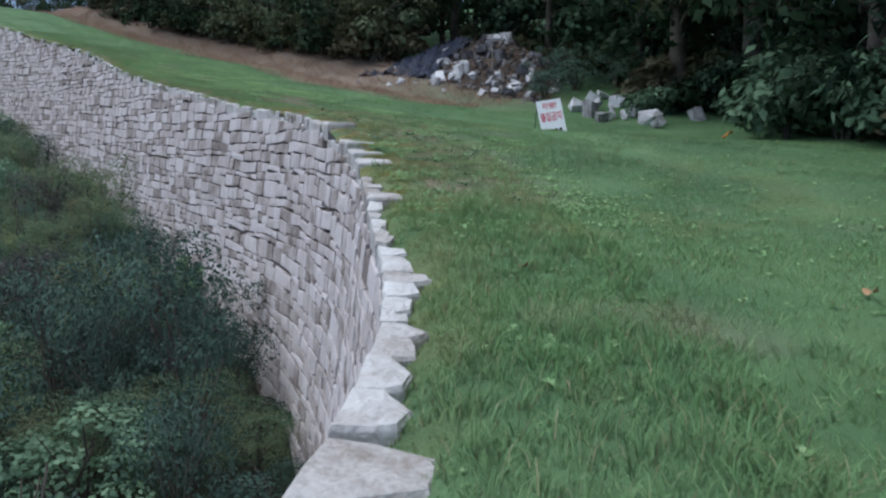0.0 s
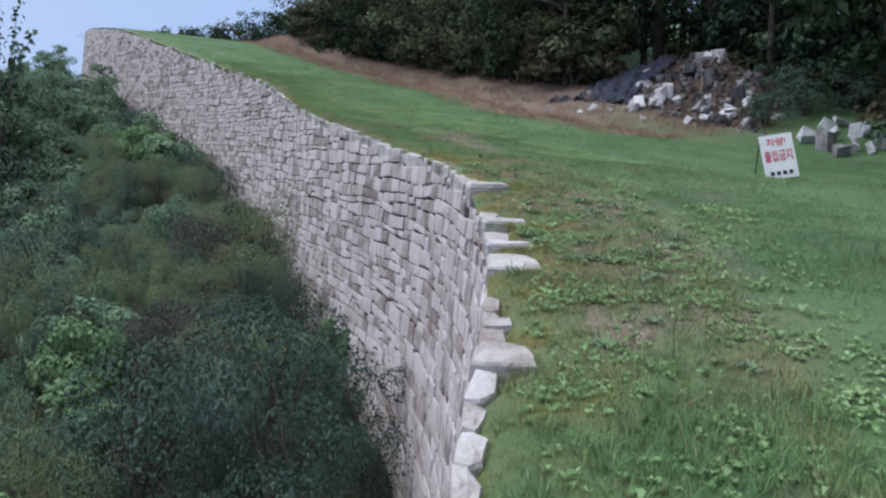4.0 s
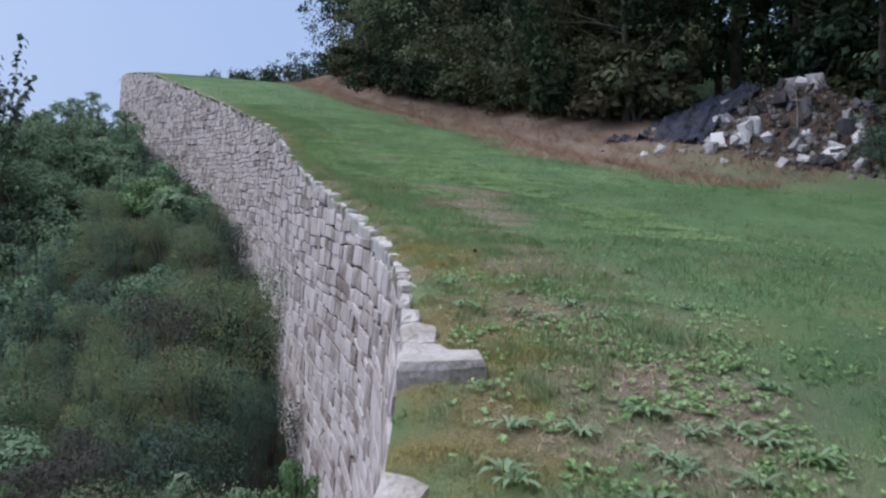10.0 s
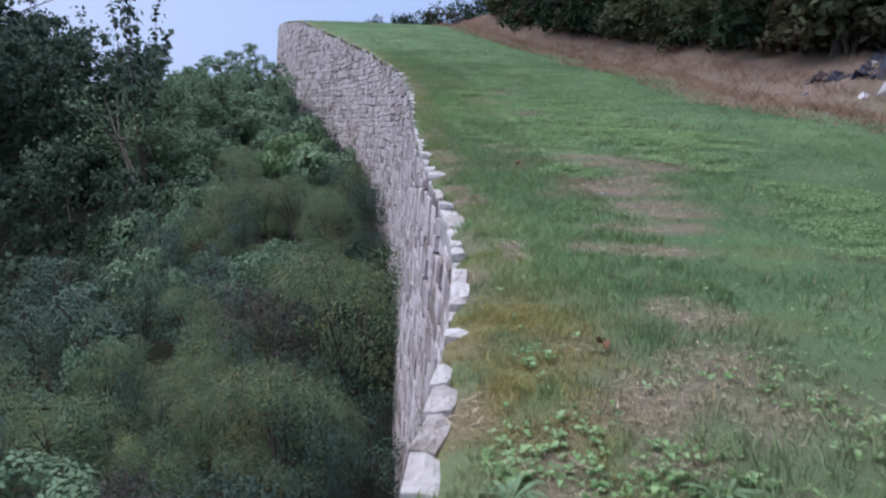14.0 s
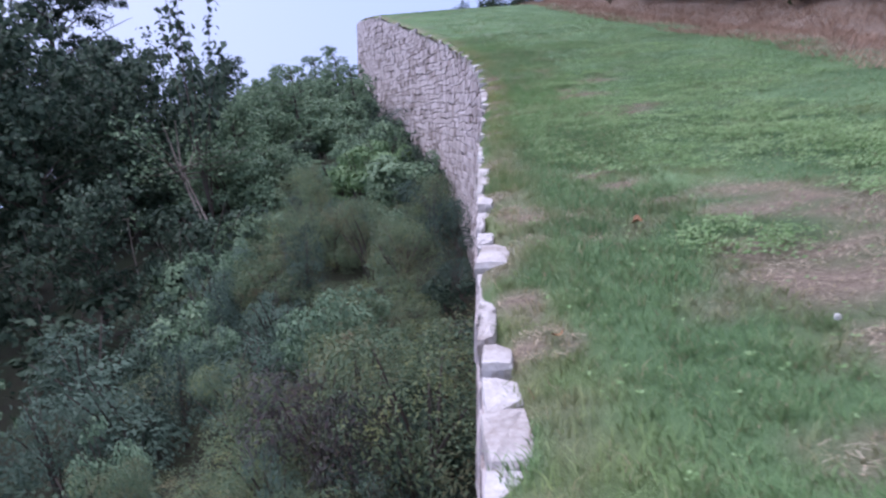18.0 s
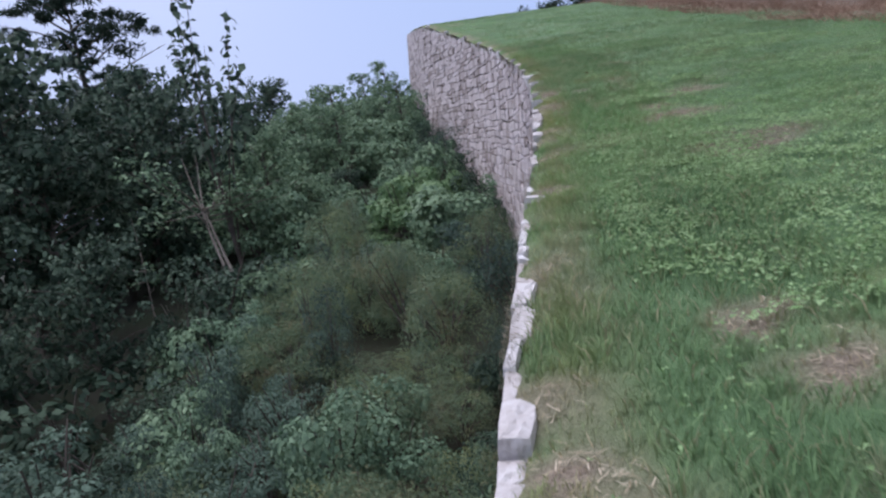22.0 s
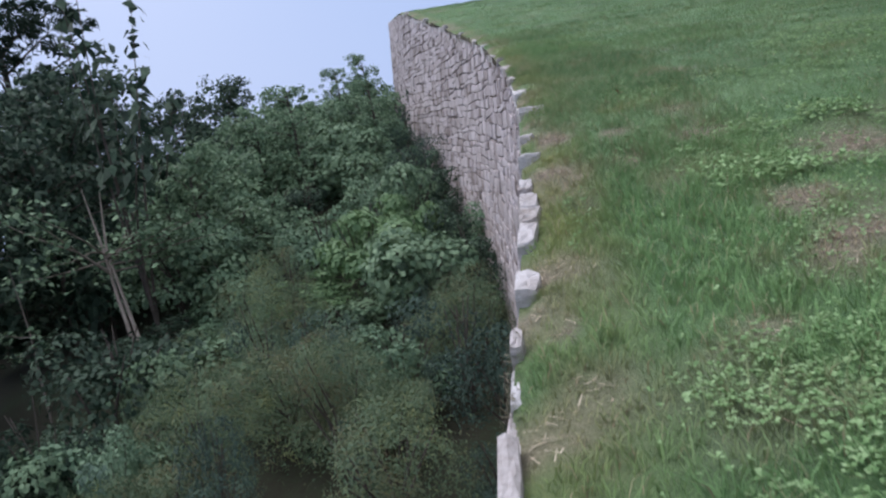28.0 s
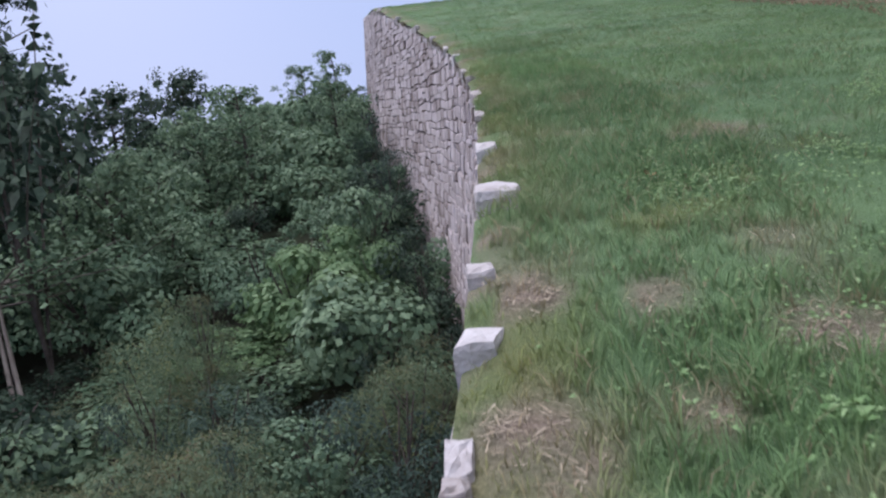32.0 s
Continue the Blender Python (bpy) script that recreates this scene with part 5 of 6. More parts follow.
def debris():
    """Small broken stones and dead twigs strewn over the heap."""
    rng = np.random.RandomState(74)
    pieces = []
    cube = np.array([(x, y, z) for x in (-1, 1) for y in (-1, 1) for z in (-1, 1)], dtype=float)
    sides = np.array([(0, 1, 3, 2), (4, 6, 7, 5), (0, 4, 5, 1), (2, 3, 7, 6), (0, 2, 6, 4), (1, 5, 7, 3)])
    for _ in range(1000):
        p = heap_point(rng.uniform(0.02, 0.98), rng.uniform(0.0, 1.0))
        turn = np.array(Euler(rng.uniform(0, 6.28, 3)).to_matrix())
        v = (cube * rng.uniform(0.6, 1.0, (8, 3)) * rng.uniform(0.04, 0.12) * rng.uniform(0.6, 1.4, 3)) @ turn.T + np.array(p)
        pieces.append((v, sides))
    small = mat("spoil_stone", [(0.035, 0.03, 0.028), (0.08, 0.07, 0.066), (0.2, 0.185, 0.185)], 2, 20, 0.9, 0.5, 20, "island", 0.4, space="World")
    tagged(new("heap_debris", mesh_from("heap_debris", *joined(pieces), small)), "small broken stones strewn over the spoil heap", "rubble", kind="stuff")
    pieces = []
    for _ in range(130):
        p = heap_point(rng.uniform(0.25, 0.98), rng.uniform(0.2, 1.0))
        d = Vector((rng.normal(), rng.normal(), rng.uniform(0.1, 0.9))).normalized() * rng.uniform(0.4, 1.3)
        pieces.append(tube([p, p + d * 0.5 + Vector((0, 0, 0.06)), p + d], [0.022, 0.016, 0.006], 4))
    tagged(new("dead_branches", mesh_from("dead_branches", *joined(pieces), BARK)), "dry brown branches tangled on the spoil heap", "branches", kind="stuff")


def tarpaulin():
    n, m = 60, 40
    a, b = np.meshgrid(np.linspace(0.01, 0.43, n), np.linspace(0.2, 0.95, m), indexing="ij")
    x = A.x + (B.x - A.x) * a + BACK.x * b * 5.2 + 0.05 * fbm(a * 20, b * 9, 1.0, 56)
    y = A.y + (B.y - A.y) * a + BACK.y * b * 5.2
    z = heap_z(a, b) + 0.2 + 0.16 * fbm(a * 22, b * 8, 1.2, 57) + 0.10 * fbm(a * 22, b * 8, 0.45, 58)
    i = np.arange(n * m).reshape(n, m)
    quads = np.stack([i[:-1, :-1], i[1:, :-1], i[1:, 1:], i[:-1, 1:]], -1).reshape(-1, 4)
    cloth = mat("dark_net_cloth", [(0.012, 0.016, 0.03), (0.035, 0.043, 0.075)], 5, 40, 0.6, 0.5, 30, space="World")
    me = mesh_from("tarpaulin", np.stack([x.ravel(), y.ravel(), z.ravel()], 1), quads, cloth)
    ob = tagged(new("tarpaulin", smooth(me)), "crumpled dark blue-black sheet thrown over the heap", "tarpaulin")
    ob.modifiers.new("thick", "SOLIDIFY").thickness = 0.02


def stake():
    p = heap_point(0.66, 0.45)
    v, q = tube([p + Vector((0, 0, -0.3)), p + Vector((0.02, 0, 0.5)), p + Vector((-0.03, 0.02, 1.15))], [0.026, 0.024, 0.016], 7)
    tagged(new("stake", mesh_from("stake", v, q, plain("pale_wood", (0.36, 0.32, 0.28), 0.85))), "pale wooden stake stuck in the heap", "stake")


def box(bm, size, centre, bevel=0.0):
    made = bmesh.ops.create_cube(bm, size=1.0)["verts"]
    bmesh.ops.scale(bm, vec=size, verts=made)
    bmesh.ops.translate(bm, vec=centre, verts=made)
    if bevel:
        bmesh.ops.bevel(bm, geom=list({e for v in made for e in v.link_edges}), offset=bevel, segments=2, affect="EDGES")
    return bm


def lettering(text, size, material, parent, place, name, label):
    cu = bpy.data.curves.new(name, "FONT")
    cu.body, cu.size, cu.extrude, cu.align_x, cu.offset = text, size, 0.002, "CENTER", 0.002
    tmp = new("lettering_form", cu)
    me = bpy.data.meshes.new_from_object(tmp.evaluated_get(bpy.context.evaluated_depsgraph_get()))
    bpy.data.objects.remove(tmp)
    me.materials.clear()
    me.materials.append(material)
    ob = part(name, me, None, parent, label)
    ob.matrix_basis = place
    return ob


def sign():
    ob = tagged(new("warning_sign"), "white board with red lettering leaning on a thin metal stand", "sign")
    white, red, dark = plain("sign_white", (0.82, 0.82, 0.84), 0.35), plain("sign_red", (0.6, 0.05, 0.08), 0.4), plain("sign_black", (0.03, 0.03, 0.04), 0.4)
    steel = plain("stand_steel", (0.10, 0.10, 0.11), 0.5, 0.6)
    tilt = Matrix.Rotation(radians(-17), 4, "X")
    board = part("board", box(bmesh.new(), (0.54, 0.02, 0.79), (0, 0, 0.395), 0.004), white, ob)
    board.matrix_basis = tilt
    flat = Matrix.Rotation(radians(90), 4, "X")
    lettering("차량!", 0.155, red, board, Matrix.Translation((0, -0.012, 0.60)) @ flat, "lettering", "red warning lettering")
    lettering("출입금지", 0.128, red, board, Matrix.Translation((0, -0.012, 0.33)) @ flat @ Matrix.Diagonal((1, 1.7, 1, 1)), "lettering", "red warning lettering")
    for i in range(4):
        part("letter_bar", box(bmesh.new(), (0.065, 0.004, 0.07), (-0.15 + 0.1 * i, -0.012, 0.1)), dark, board, "small black illegible lettering")
    for x in (-0.24, 0.24):
        v, q = tube([(x, 0.22, 0.74), (x * 1.1, 1.15, -0.06)], [0.011, 0.011], 6)
        part("stand_leg", mesh_from("stand_leg", v, q, steel), None, ob)
    v, q = tube([(-0.265, 1.1, 0.0), (0.265, 1.1, 0.0)], [0.008, 0.008], 6)
    part("stand_brace", mesh_from("stand_brace", v, q, steel), None, ob)
    p = ground_point(SIGN_X, SIGN_Y)
    ob.matrix_basis = Matrix.Translation(p) @ Matrix.Scale(1.3, 4) @ Matrix.Rotation(radians(4), 4, "Z") @ Matrix.Rotation(radians(-9), 4, "Y")


heap()
rocks()
debris()
tarpaulin()
stake()
sign()
for k, (kind, x, y, w, h) in enumerate((("blue", 4.1, 35.3, 2.3, 1.7), ("blue", 5.5, 36.4, 2.9, 2.3), ("blue", 7.3, 36.9, 2.6, 1.8), ("shade", 8.6, 37.4, 3.2, 2.6), ("blue", 4.9, 37.4, 2.2, 2.0), ("blue", 10.6, 33.6, 2.6, 1.9), ("shade", 11.6, 32.4, 4.0, 3.6), ("shade", 11.6, 29.4, 4.0, 4.4), ("shade", 12.6, 27.6, 3.8, 3.6), ("blue", 10.4, 30.4, 2.0, 1.5), ("shade", 13.6, 24.6, 3.4, 2.4))):
    shrub(kind, x, y, ground_point(x, y).z, w, h, k * 1.3, k)


# ---- lawn: grass, weeds, fallen leaves ----
def scatter(rng, s0, s1, u0, u1, count):
    s, u = rng.uniform(s0, s1, count), rng.uniform(u0, u1, count)
    p = at(s)
    return s, u, p[:, 0] + u * p[:, 4], p[:, 1] - u * p[:, 3]


def grass(name, seed, s0, s1, u0, u1, per_m2, high, wide, label, bent=False, mossy=False):
    """Blades in loose clumps, spreading from each clump's middle; close ones are bent."""
    rng = np.random.RandomState(seed)
    total = int((s1 - s0) * (u1 - u0) * per_m2)
    s, u, x, y = scatter(rng, s0, s1, u0, u1, total)
    clump = rng.randint(max(1, total // 22), size=total)
    gather = rng.rand(total) < 0.6
    reach = np.where(gather, 1.0, 0.0)
    off = rng.normal(scale=0.035, size=(total, 2)) * (1 if bent else 2)
    s, u = np.where(gather, s[clump] + off[:, 0], s), np.where(gather, np.maximum(u[clump] + off[:, 1], u0), u)
    p = at(s)
    x, y = p[:, 0] + u * p[:, 4], p[:, 1] - u * p[:, 3]
    moss, dry = patches(x, y, s, u)
    tall = 0.5 + 0.5 * mottle(x, y, 1.7, 15)
    keep = (rng.rand(total) > dry * 0.95) & (rng.rand(total) > moss * 0.7) & (u < lawn_edge(s) + 0.3) & (u > cap_reach(s) * 0.9)
    keep &= rng.rand(total) < np.clip((s1 - s) / 11, 0, 1) * (np.clip((s - s0) / 11, 0, 1) if s0 > s_at_y(20) else 1)
    if mossy:
        keep = (rng.rand(total) < (moss - 0.18) * 2.4) & (u > cap_reach(s) * 0.9)
        moss = np.maximum(moss, 0.97)
    s, u, x, y, moss, dry, tall, clump, reach, off = (v[keep] for v in (s, u, x, y, moss, dry, tall, clump, reach, off))
    n = len(s)
    z = lawn_z(s, u)
    grow = rng.uniform(0.6, 1.5, max(1, total // 22))[clump] * reach + (1 - reach)
    h = high * rng.uniform(0.5, 1.2, n) * grow * (0.6 + 0.8 * np.clip(tall, 0, 1)) * (1 if mossy else 1 - 0.72 * moss) * (1 - 0.4 * dry)
    h = h * np.where(y < 19, np.clip(0.3 + (u - cap_reach(s)) / 0.3, 0.3, 1), np.clip(0.5 + (u - cap_reach(s)) / 0.3, 0.5, 1))
    a = rng.uniform(0, 2 * np.pi, n)
    lean = h * rng.uniform(0.3, 1.3, n)
    b = np.where((reach > 0) & (rng.rand(n) < 0.75), np.arctan2(-off[:, 1] * p[keep][:, 3] + off[:, 0] * p[keep][:, 4], off[:, 1] * p[keep][:, 4] + off[:, 0] * p[keep][:, 3]), rng.uniform(0, 2 * np.pi, n))
    side = np.stack([np.cos(a), np.sin(a), np.zeros(n)], 1) * (wide * rng.uniform(0.6, 1.3, n))[:, None]
    root = np.stack([x, y, z - 0.01], 1)
    bend = np.stack([np.cos(b) * lean, np.sin(b) * lean, h], 1)
    tip = root + bend
    straw = np.where(rng.rand(n) < np.interp(y, [17, 24], [0.10, 0.12]), rng.uniform(0.3, 0.9, n), np.minimum(dry * 1.15, 1))
    if bent:
        mid = root + bend * np.array([0.3, 0.3, 0.62])
        tip = root + bend * np.array([1.0, 1.0, 0.92])
        v = np.stack([root - side, root + side, mid + side * 0.8, mid - side * 0.8, tip + side * 0.12, tip - side * 0.12], 1).reshape(-1, 3)
        k = 6 * np.arange(n)[:, None]
        q = np.concatenate([k + np.array([0, 1, 2, 3]), k + np.array([3, 2, 4, 5])])
        per = 6
    else:
        v = np.stack([root - side, root + side, tip + side * 0.25, tip - side * 0.25], 1).reshape(-1, 3)
        q, per = np.arange(4 * n).reshape(n, 4), 4
    me = mesh_from(name, v, q, BLADE, (("moss", np.repeat(moss * 0.85, per)), ("dry", np.repeat(straw, per))))
    tagged(new(name, me), label, "grass", kind="stuff")


Y0, Y1 = s_at_y(1.5), s_at_y(50)
grass("grass_near", 81, Y0, Y1, 0.05, 1.9, 1900, 0.10, 0.0036, "short green lawn grass behind the cap stones", True)
grass("grass_middle", 82, Y0, Y1, 1.9, 4.2, 680, 0.06, 0.0050, "short green lawn grass")
grass("grass_open", 88, Y0, Y1, 4.2, 7.5, 210, 0.05, 0.0085, "short green lawn grass")
grass("grass_far", 83, s_at_y(5), s_at_y(76), 7.5, 13.0, 70, 0.045, 0.014, "short green lawn grass")
grass("grass_beyond", 85, s_at_y(39), s_at_y(80), 0.15, 7.5, 130, 0.05, 0.011, "short green lawn grass")
grass("moss_tuft", 94, s_at_y(8), s_at_y(19), 0.04, 1.1, 3600, 0.034, 0.0034, "golden brown moss and fine dry grass beside the cap stones", True, True)
grass("grass_tuft", 84, Y0, Y1, 0.02, 0.45, 480, 0.14, 0.0036, "ragged grass hanging over the wall's edge", True)


def straw_litter():
    """Dead stalks lying flat on the worn places."""
    rng = np.random.RandomState(89)
    s, u, x, y = scatter(rng, Y0, Y1, 0.1, 4.5, 420000)
    moss, dry = patches(x, y, s, u)
    keep = rng.rand(len(s)) < np.clip(dry - 0.3, 0, 1) * 0.75
    s, u, x, y = s[keep], u[keep], x[keep], y[keep]
    n = len(s)
    a, l = rng.uniform(0, 2 * np.pi, n), rng.uniform(0.015, 0.045, n)
    along = np.stack([np.cos(a) * l, np.sin(a) * l, rng.uniform(-0.2, 0.35, n) * l], 1)
    across = np.stack([-np.sin(a), np.cos(a), np.zeros(n)], 1) * rng.uniform(0.0015, 0.0035, n)[:, None]
    mid = np.stack([x, y, lawn_z(s, u) + rng.uniform(0.006, 0.03, n)], 1)
    v = np.stack([mid - along - across, mid - along + across, mid + along + across * 0.5, mid + along - across * 0.5], 1).reshape(-1, 3)
    dead = mat("dead_stalk", [(0.27, 0.205, 0.14), (0.47, 0.385, 0.27), (0.62, 0.53, 0.40)], 3, 30, 0.85, 0, 10, "island", 0.35, space="World")
    soften(dead, 0.5)
    tagged(new("straw_litter", mesh_from("straw_litter", v, np.arange(4 * n).reshape(n, 4), dead)), "pale dead stalks lying on worn patches of the lawn", "straw", kind="stuff")


straw_litter()


def wall_fringe():
    """Dry stalks and grass that hang from the top over the outer face."""
    rng = np.random.RandomState(90)
    n = 26000
    s = rng.uniform(s_at_y(15), s_at_y(66), n)
    p = at(s)
    thick = np.clip(0.05 + mottle(s, 0 * s, 1.6, 31), 0, 1) * np.interp(p[:, 1], [15, 22, 30, 66], [0.3, 0.8, 1, 1])
    keep = rng.rand(n) < thick
    s, p = s[keep], p[keep]
    n = len(s)
    o = rng.uniform(-0.06, 0.02, n)
    root = np.stack([p[:, 0] - p[:, 4] * o, p[:, 1] + p[:, 3] * o, p[:, 2] + rng.uniform(-0.10, 0.03, n)], 1)
    long = rng.uniform(0.06, 0.20, n)
    out, along = rng.uniform(0.03, 0.22, n) * long, rng.uniform(-0.5, 0.5, n) * long
    mid = root + np.stack([-p[:, 4] * out + p[:, 3] * along, p[:, 3] * out + p[:, 4] * along, long * rng.uniform(-0.1, 0.35, n)], 1)
    tip = mid + np.stack([-p[:, 4] * out * 0.5 + p[:, 3] * along, p[:, 3] * out * 0.5 + p[:, 4] * along, -long * rng.uniform(0.4, 1.0, n)], 1)
    side = np.stack([p[:, 3], p[:, 4], 0 * s], 1) * rng.uniform(0.003, 0.007, n)[:, None]
    v = np.stack([root - side, root + side, mid + side, mid - side, tip + side * 0.3, tip - side * 0.3], 1).reshape(-1, 3)
    k = 6 * np.arange(n)[:, None]
    q = np.concatenate([k + np.array([0, 1, 2, 3]), k + np.array([3, 2, 4, 5])])
    hay = mat("hanging_growth", [(0.10, 0.11, 0.06), (0.18, 0.165, 0.11), (0.27, 0.24, 0.18)], 0.9, 9, 0.9, 0, 10, "island", 0.3, space="World")
    let_light_through(hay, 0.3)
    tagged(new("wall_growth", mesh_from("wall_growth", v, q, hay)), "dry brownish grass hanging over the wall's top", "grass", kind="stuff")


wall_fringe()


def bank_grass():
    """Tall withered grass on the bank under the wood."""
    rng = np.random.RandomState(86)
    n = 62000
    s = rng.uniform(s_at_y(27), s_at_y(74), n)
    u = lawn_edge(s) + np.where(rng.rand(n) < 0.25, rng.uniform(-2.6, 0, n), rng.uniform(-1.1, 3.8, n))
    p = at(s)
    x, y = p[:, 0] + u * p[:, 4], p[:, 1] - u * p[:, 3]
    h = rng.uniform(0.05, 0.22, n) * np.clip(0.9 + fbm(x, y, 2.0, 87), 0.3, 1.6)
    b, a = rng.uniform(0, 2 * np.pi, n), rng.uniform(0, 2 * np.pi, n)
    side = np.stack([np.cos(a), np.sin(a), np.zeros(n)], 1) * 0.011
    root = np.stack([x, y, lawn_z(s, u) - 0.02], 1)
    for i in range(0, 3200):
        root[i] = heap_point(rng.uniform(0.0, 1.0), rng.uniform(-0.02, 1.0))
    tip = root + np.stack([np.cos(b) * h * 1.1, np.sin(b) * h * 1.1, h], 1)
    v = np.stack([root - side, root + side, tip + side * 0.3, tip - side * 0.3], 1).reshape(-1, 3)
    straw = mat("withered_grass", [(0.22, 0.13, 0.09), (0.36, 0.235, 0.17), (0.46, 0.33, 0.25)], 0.8, 9, 0.9, 0, 10, "island", 0.3, space="World")
    me = mesh_from("bank_grass", v, np.arange(4 * n).reshape(n, 4), straw)
    let_light_through(straw, 0.3)
    soften(straw, 0.6)
    tagged(new("bank_grass", me), "withered reddish brown grass on the bank", "grass", kind="stuff")


bank_grass()


def weeds():
    """Broad-leaved plants in the turf: each a handful of leaves spreading from one root."""
    rng = np.random.RandomState(91)
    s, u, x, y = scatter(rng, Y0, s_at_y(46), 0.3, 6.5, 460000)
    share = np.zeros(len(s))
    for spot in WEEDY:
        share = np.maximum(share, np.clip(1.3 - ellipse(x, y, spot) * (1 + 0.5 * mottle(x, y, 0.9, 93)), 0, 1))
    strip = np.clip(1.3 - np.abs(u - 1.4) / 1.2, 0, 1) * np.interp(y, [7, 9, 17, 19], [0, 0.5, 0.5, 0])
    share = np.maximum(share, strip) * np.interp(y, [17, 21], [0.85, 1.0])
    share = np.maximum(share, 0.02) * np.clip(np.interp(y, [18, 24], [0.25, 0.7]) + 1.1 * mottle(x, y, 0.6, 92), 0.02, 1)
    share = share * np.where((y > 26) & (y < 33.5), np.clip((u - 0.5) / 0.4, 0.02, 1), 1) * np.interp(y, [32.4, 34], [1, 0.4])
    broad = np.zeros(len(s))
    for spot in BROAD_WEEDS:
        broad = np.maximum(broad, np.clip(1.3 - ellipse(x, y, spot) * (1 + 0.5 * mottle(x, y, 0.5, 96)), 0, 1))
    share = np.where(broad > 0, np.maximum(share, broad * 0.4), share)
    keep = rng.rand(len(s)) < share
    s, u, x, y, broad = s[keep], u[keep], x[keep], y[keep], broad[keep]
    n, leaves = len(s), 4
    root = np.stack([x, y, lawn_z(s, u) + np.interp(y, [17, 22], [0.012, 0.055])], 1)
    big = rng.uniform(0.6, 1.5, n) * np.interp(y, [8, 17, 22, 32, 34], [0.030, 0.024, 0.0165, 0.0165, 0.014]) * np.where(broad > 0, 1.9, 1.0)
    verts = []
    for k in range(leaves):
        a, lift = rng.uniform(0, 2 * np.pi, n), rng.uniform(0.1, 0.8, n)
        out = np.stack([np.cos(a), np.sin(a), 0 * a], 1)
        side = np.stack([-np.sin(a), np.cos(a), rng.uniform(-0.3, 0.3, n)], 1)
        l = (big * rng.uniform(0.7, 1.3, n))[:, None]
        up = np.array([0, 0, 1.0])
        mid = root + (out * 0.55 + up * lift[:, None]) * l
        tip = root + (out * 1.15 + up * (lift * rng.uniform(0.5, 1.1, n))[:, None]) * l
        verts.append(np.stack([root, mid + side * l * 0.4, tip, mid - side * l * 0.4], 1))
    v = np.concatenate(verts, 1).reshape(-1, 3)
    tagged(new("weeds", mesh_from("weeds", v, np.arange(len(v)).reshape(-1, 4), WEED)), "low broad-leaved weeds spreading through the lawn", "weeds", kind="stuff")


WEED = leaf_mat("leaf_weed", [(0.135, 0.25, 0.098), (0.225, 0.37, 0.158), (0.335, 0.485, 0.245)], 0.4, 0.6, 0.2)
soften(WEED, 0.75)
weeds()


ROSETTE = leaf_mat("leaf_rosette", [(0.12, 0.20, 0.105), (0.19, 0.29, 0.165), (0.28, 0.39, 0.245)], 0.4, 0.6, 0.2)


def rosette_leaf(seed):
    rng = np.random.RandomState(seed)
    verts, quads = [], []
    l, w, r = rng.uniform(0.15, 0.24), rng.uniform(0.013, 0.021), rng.uniform(0.2, 0.7)
    for t, ww, zz in ((0.0, 0.25, 0.0), (0.25, 0.7, 0.33 * r), (0.45, 1.0, 0.55 * r), (0.62, 0.72, 0.62 * r), (0.8, 0.8, 0.6 * r), (1.0, 0.1, 0.42 * r)):
        verts += [(l * t, -w * ww, l * zz + w * ww * 0.3), (l * t, 0, l * zz), (l * t, w * ww, l * zz + w * ww * 0.3)]
    for j in range(5):
        k = 3 * j
        quads += [(k, k + 1, k + 4, k + 3), (k + 1, k + 2, k + 5, k + 4)]
    return mesh_from("leaf", verts, quads, ROSETTE)


def rosettes():
    rng = np.random.RandomState(95)
    kinds = [rosette_leaf(300 + i) for i in range(5)]
    known = [(-2.04, 16.16), (-1.57, 16.12), (-1.26, 16.48), (-1.71, 16.72), (-2.29, 16.77), (-0.97, 16.2), (-0.2, 11.6), (0.3, 11.9), (-0.15, 12.4), (0.5, 12.6), (0.25, 11.2), (-0.35, 12.9)]
    forms = []
    for f in range(4):
        ob = tagged(new("weed_rosette"), "rosette weed with long toothed green leaves", "weed", "rosette weeds in the lawn")
        for i in range(12):
            leaf = part("leaf", kinds[rng.randint(5)], None, ob)
            leaf.matrix_basis = Matrix.Rotation(i * 2.4 + rng.uniform(-0.3, 0.3), 4, "Z") @ Matrix.Scale(rng.uniform(0.5, 0.8), 4)
        forms.append(ob)
    for i in range(50):
        y = rng.uniform(9, 17.5) if i % 2 else rng.uniform(11.3, 14.2)
        u = rng.uniform(0.35, 2.2)
        p = at(s_at_y(y))
        q = ground_point(p[0] + p[4] * u, p[1] - p[3] * u)
        if i < len(known):
            q = ground_point(*known[i])
        m = Matrix.Translation(q) @ Matrix.Rotation(rng.uniform(0, 6.28), 4, "Z")
        if i < 4:
            forms[i].matrix_basis = m
        else:
            copy_thing(forms[i % 4], m)


rosettes()


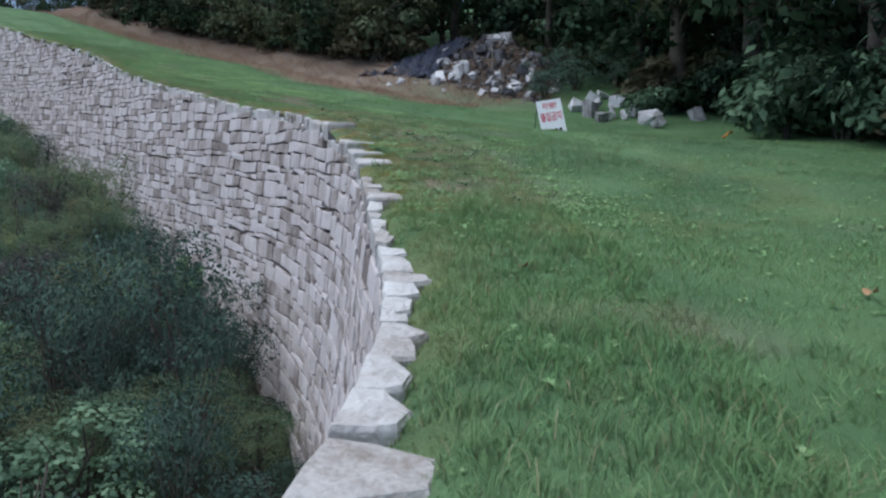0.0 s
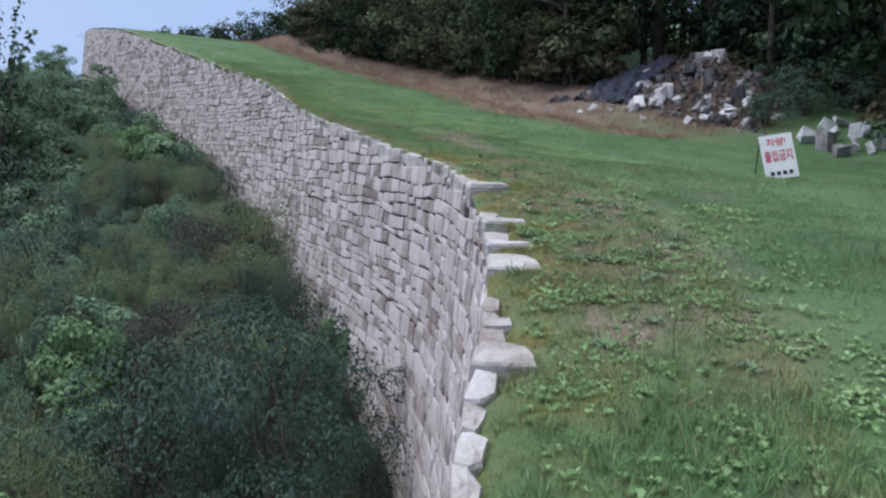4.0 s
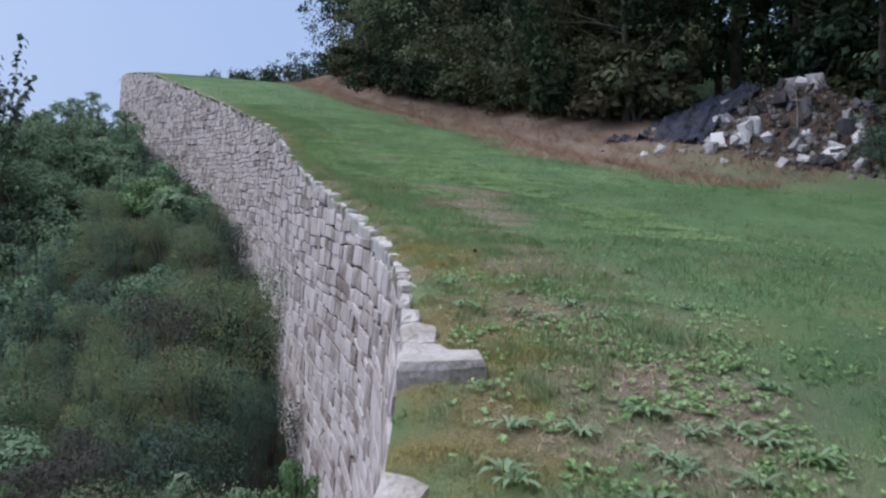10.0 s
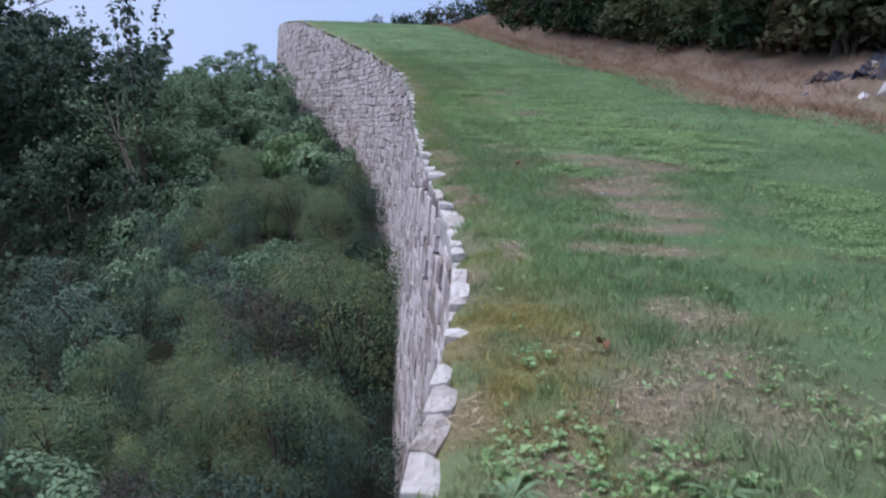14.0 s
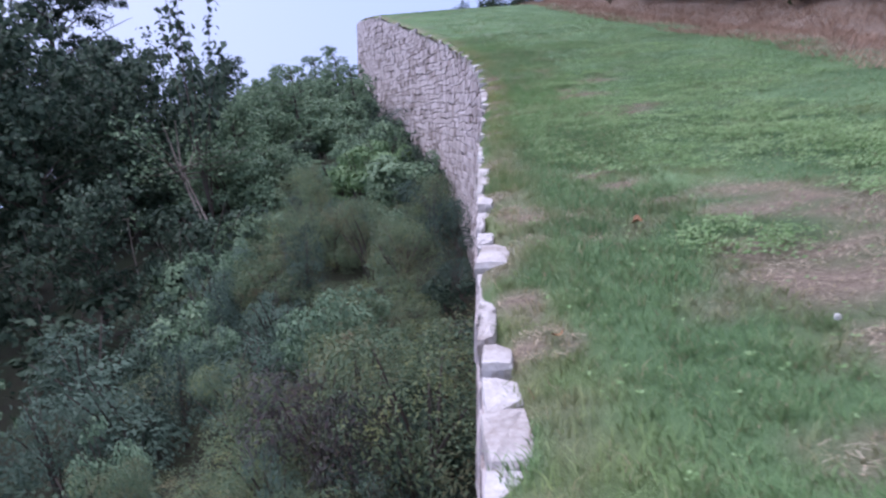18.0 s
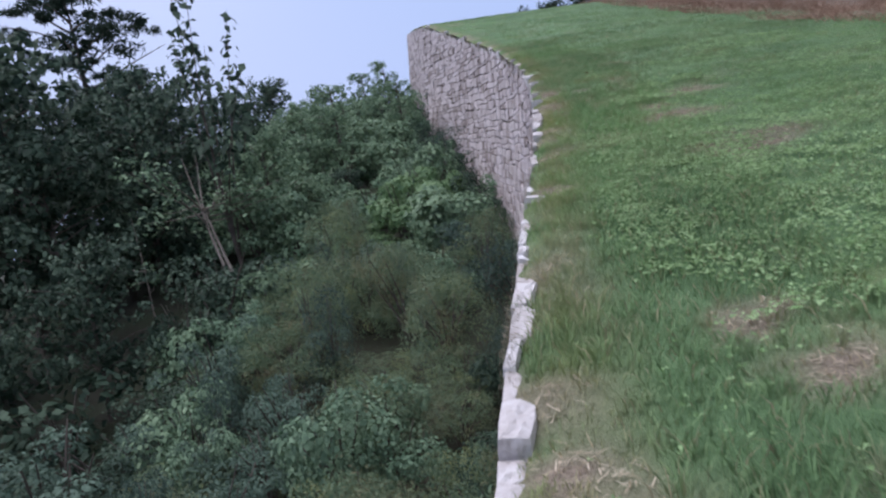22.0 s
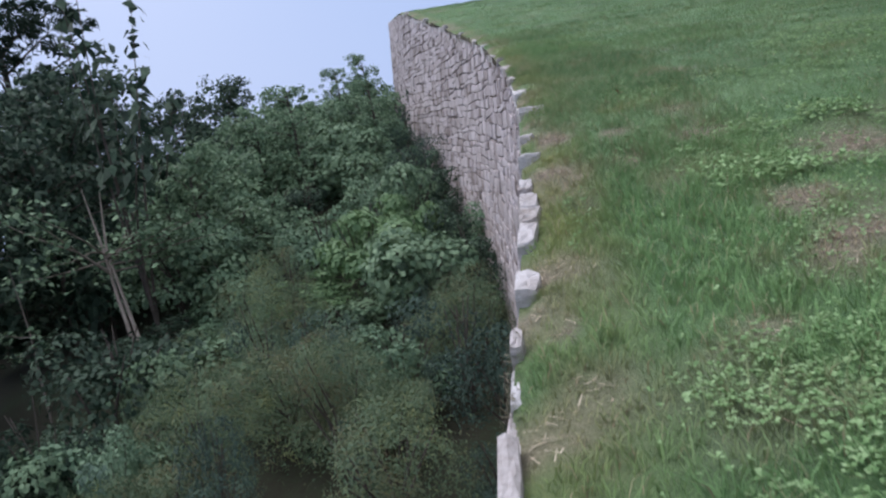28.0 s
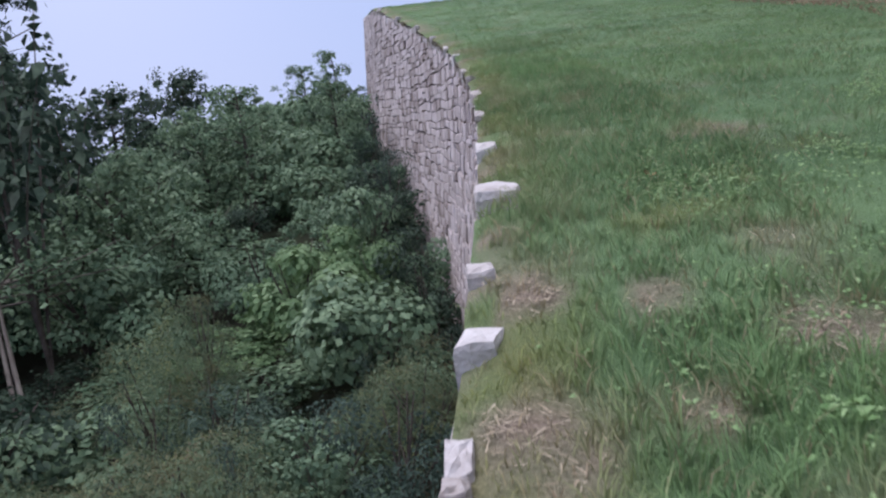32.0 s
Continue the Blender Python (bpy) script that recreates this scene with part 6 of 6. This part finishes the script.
def fallen_leaves():
    rng = np.random.RandomState(97)
    brown = mat("dead_leaf", [(0.16, 0.08, 0.045), (0.32, 0.17, 0.085), (0.42, 0.26, 0.14)], 8, 60, 0.7, 0.3, 60, "object", 0.2)
    bm = bmesh.new()
    ring = [bm.verts.new((0.045 * math.cos(t) * (1 + 0.2 * math.sin(3 * t)), 0.03 * math.sin(t), 0.018 * math.cos(2 * t) + 0.012)) for t in np.linspace(0, 2 * math.pi, 12, endpoint=False)]
    mid = bm.verts.new((0, 0, 0.004))
    for i in range(12):
        bm.faces.new((ring[i], ring[(i + 1) % 12], mid))
    me = bpy.data.meshes.new("fallen_leaf")
    bm.to_mesh(me)
    bm.free()
    me.materials.append(brown)
    spots = [(0.57, 6.07, 0.9), (2.83, 5.67, 1.3), (-2.52, 18.45, 1.1), (-5.92, 25.2, 1.35), (-14.16, 38.18, 0.9), (-5.46, 22.95, 0.8), (0.3, 12.9, 0.7)]
    for x, y, k in spots:
        p = ground_point(x, y) + Vector((0, 0, 0.05))
        ob = tagged(new("fallen_leaf", me), "curled brown dead leaf lying on the grass", "leaf", "fallen leaves on the lawn")
        ob.matrix_basis = Matrix.LocRotScale(p, Euler((rng.uniform(-0.4, 0.4), rng.uniform(-0.4, 0.4), rng.uniform(0, 6.28))).to_quaternion(), (k, k, k))


fallen_leaves()


def orange_scrap():
    """A small crumpled scrap on the grass before the undergrowth."""
    rng = np.random.RandomState(99)
    bm = bmesh.new()
    bmesh.ops.create_grid(bm, x_segments=5, y_segments=4, size=0.13)
    for v in bm.verts:
        v.co += Vector((rng.uniform(-0.03, 0.03), rng.uniform(-0.03, 0.03), 0.10 + 0.08 * math.sin(16 * v.co.x) + rng.uniform(-0.04, 0.04)))
    me = bpy.data.meshes.new("orange_scrap")
    bm.to_mesh(me)
    bm.free()
    me.materials.append(plain("orange_plastic", (0.55, 0.26, 0.06), 0.5))
    ob = tagged(new("orange_scrap", me), "crumpled orange plastic scrap on the grass", "litter")
    ob.modifiers.new("thick", "SOLIDIFY").thickness = 0.004
    ob.location = ground_point(7.6, 23.4)


orange_scrap()


def white_flower():
    """A pale seed head on a thin stalk, standing out of the grass."""
    ob = tagged(new("wild_flower"), "small white seed head on a thin green stalk", "flower")
    p = ground_point(-4.14, 23.42)
    part("stalk", mesh_from("stalk", *tube([p, p + Vector((0.01, 0, 0.07)), p + Vector((0.0, 0.01, 0.14))], [0.003, 0.0025, 0.002], 5), WEED), None, ob)
    rng = np.random.RandomState(101)
    d = rng.normal(size=(160, 3))
    d /= np.linalg.norm(d, axis=1, keepdims=True)
    v, q = leaf_quads(np.array(p) + np.array([0, 0.01, 0.15]) + d * 0.018, d, np.full(160, 0.012), np.full(160, 0.006), rng)
    part("seed_head", mesh_from("seed_head", v, q, plain("seed_white", (0.75, 0.74, 0.72), 0.8)), None, ob)


white_flower()
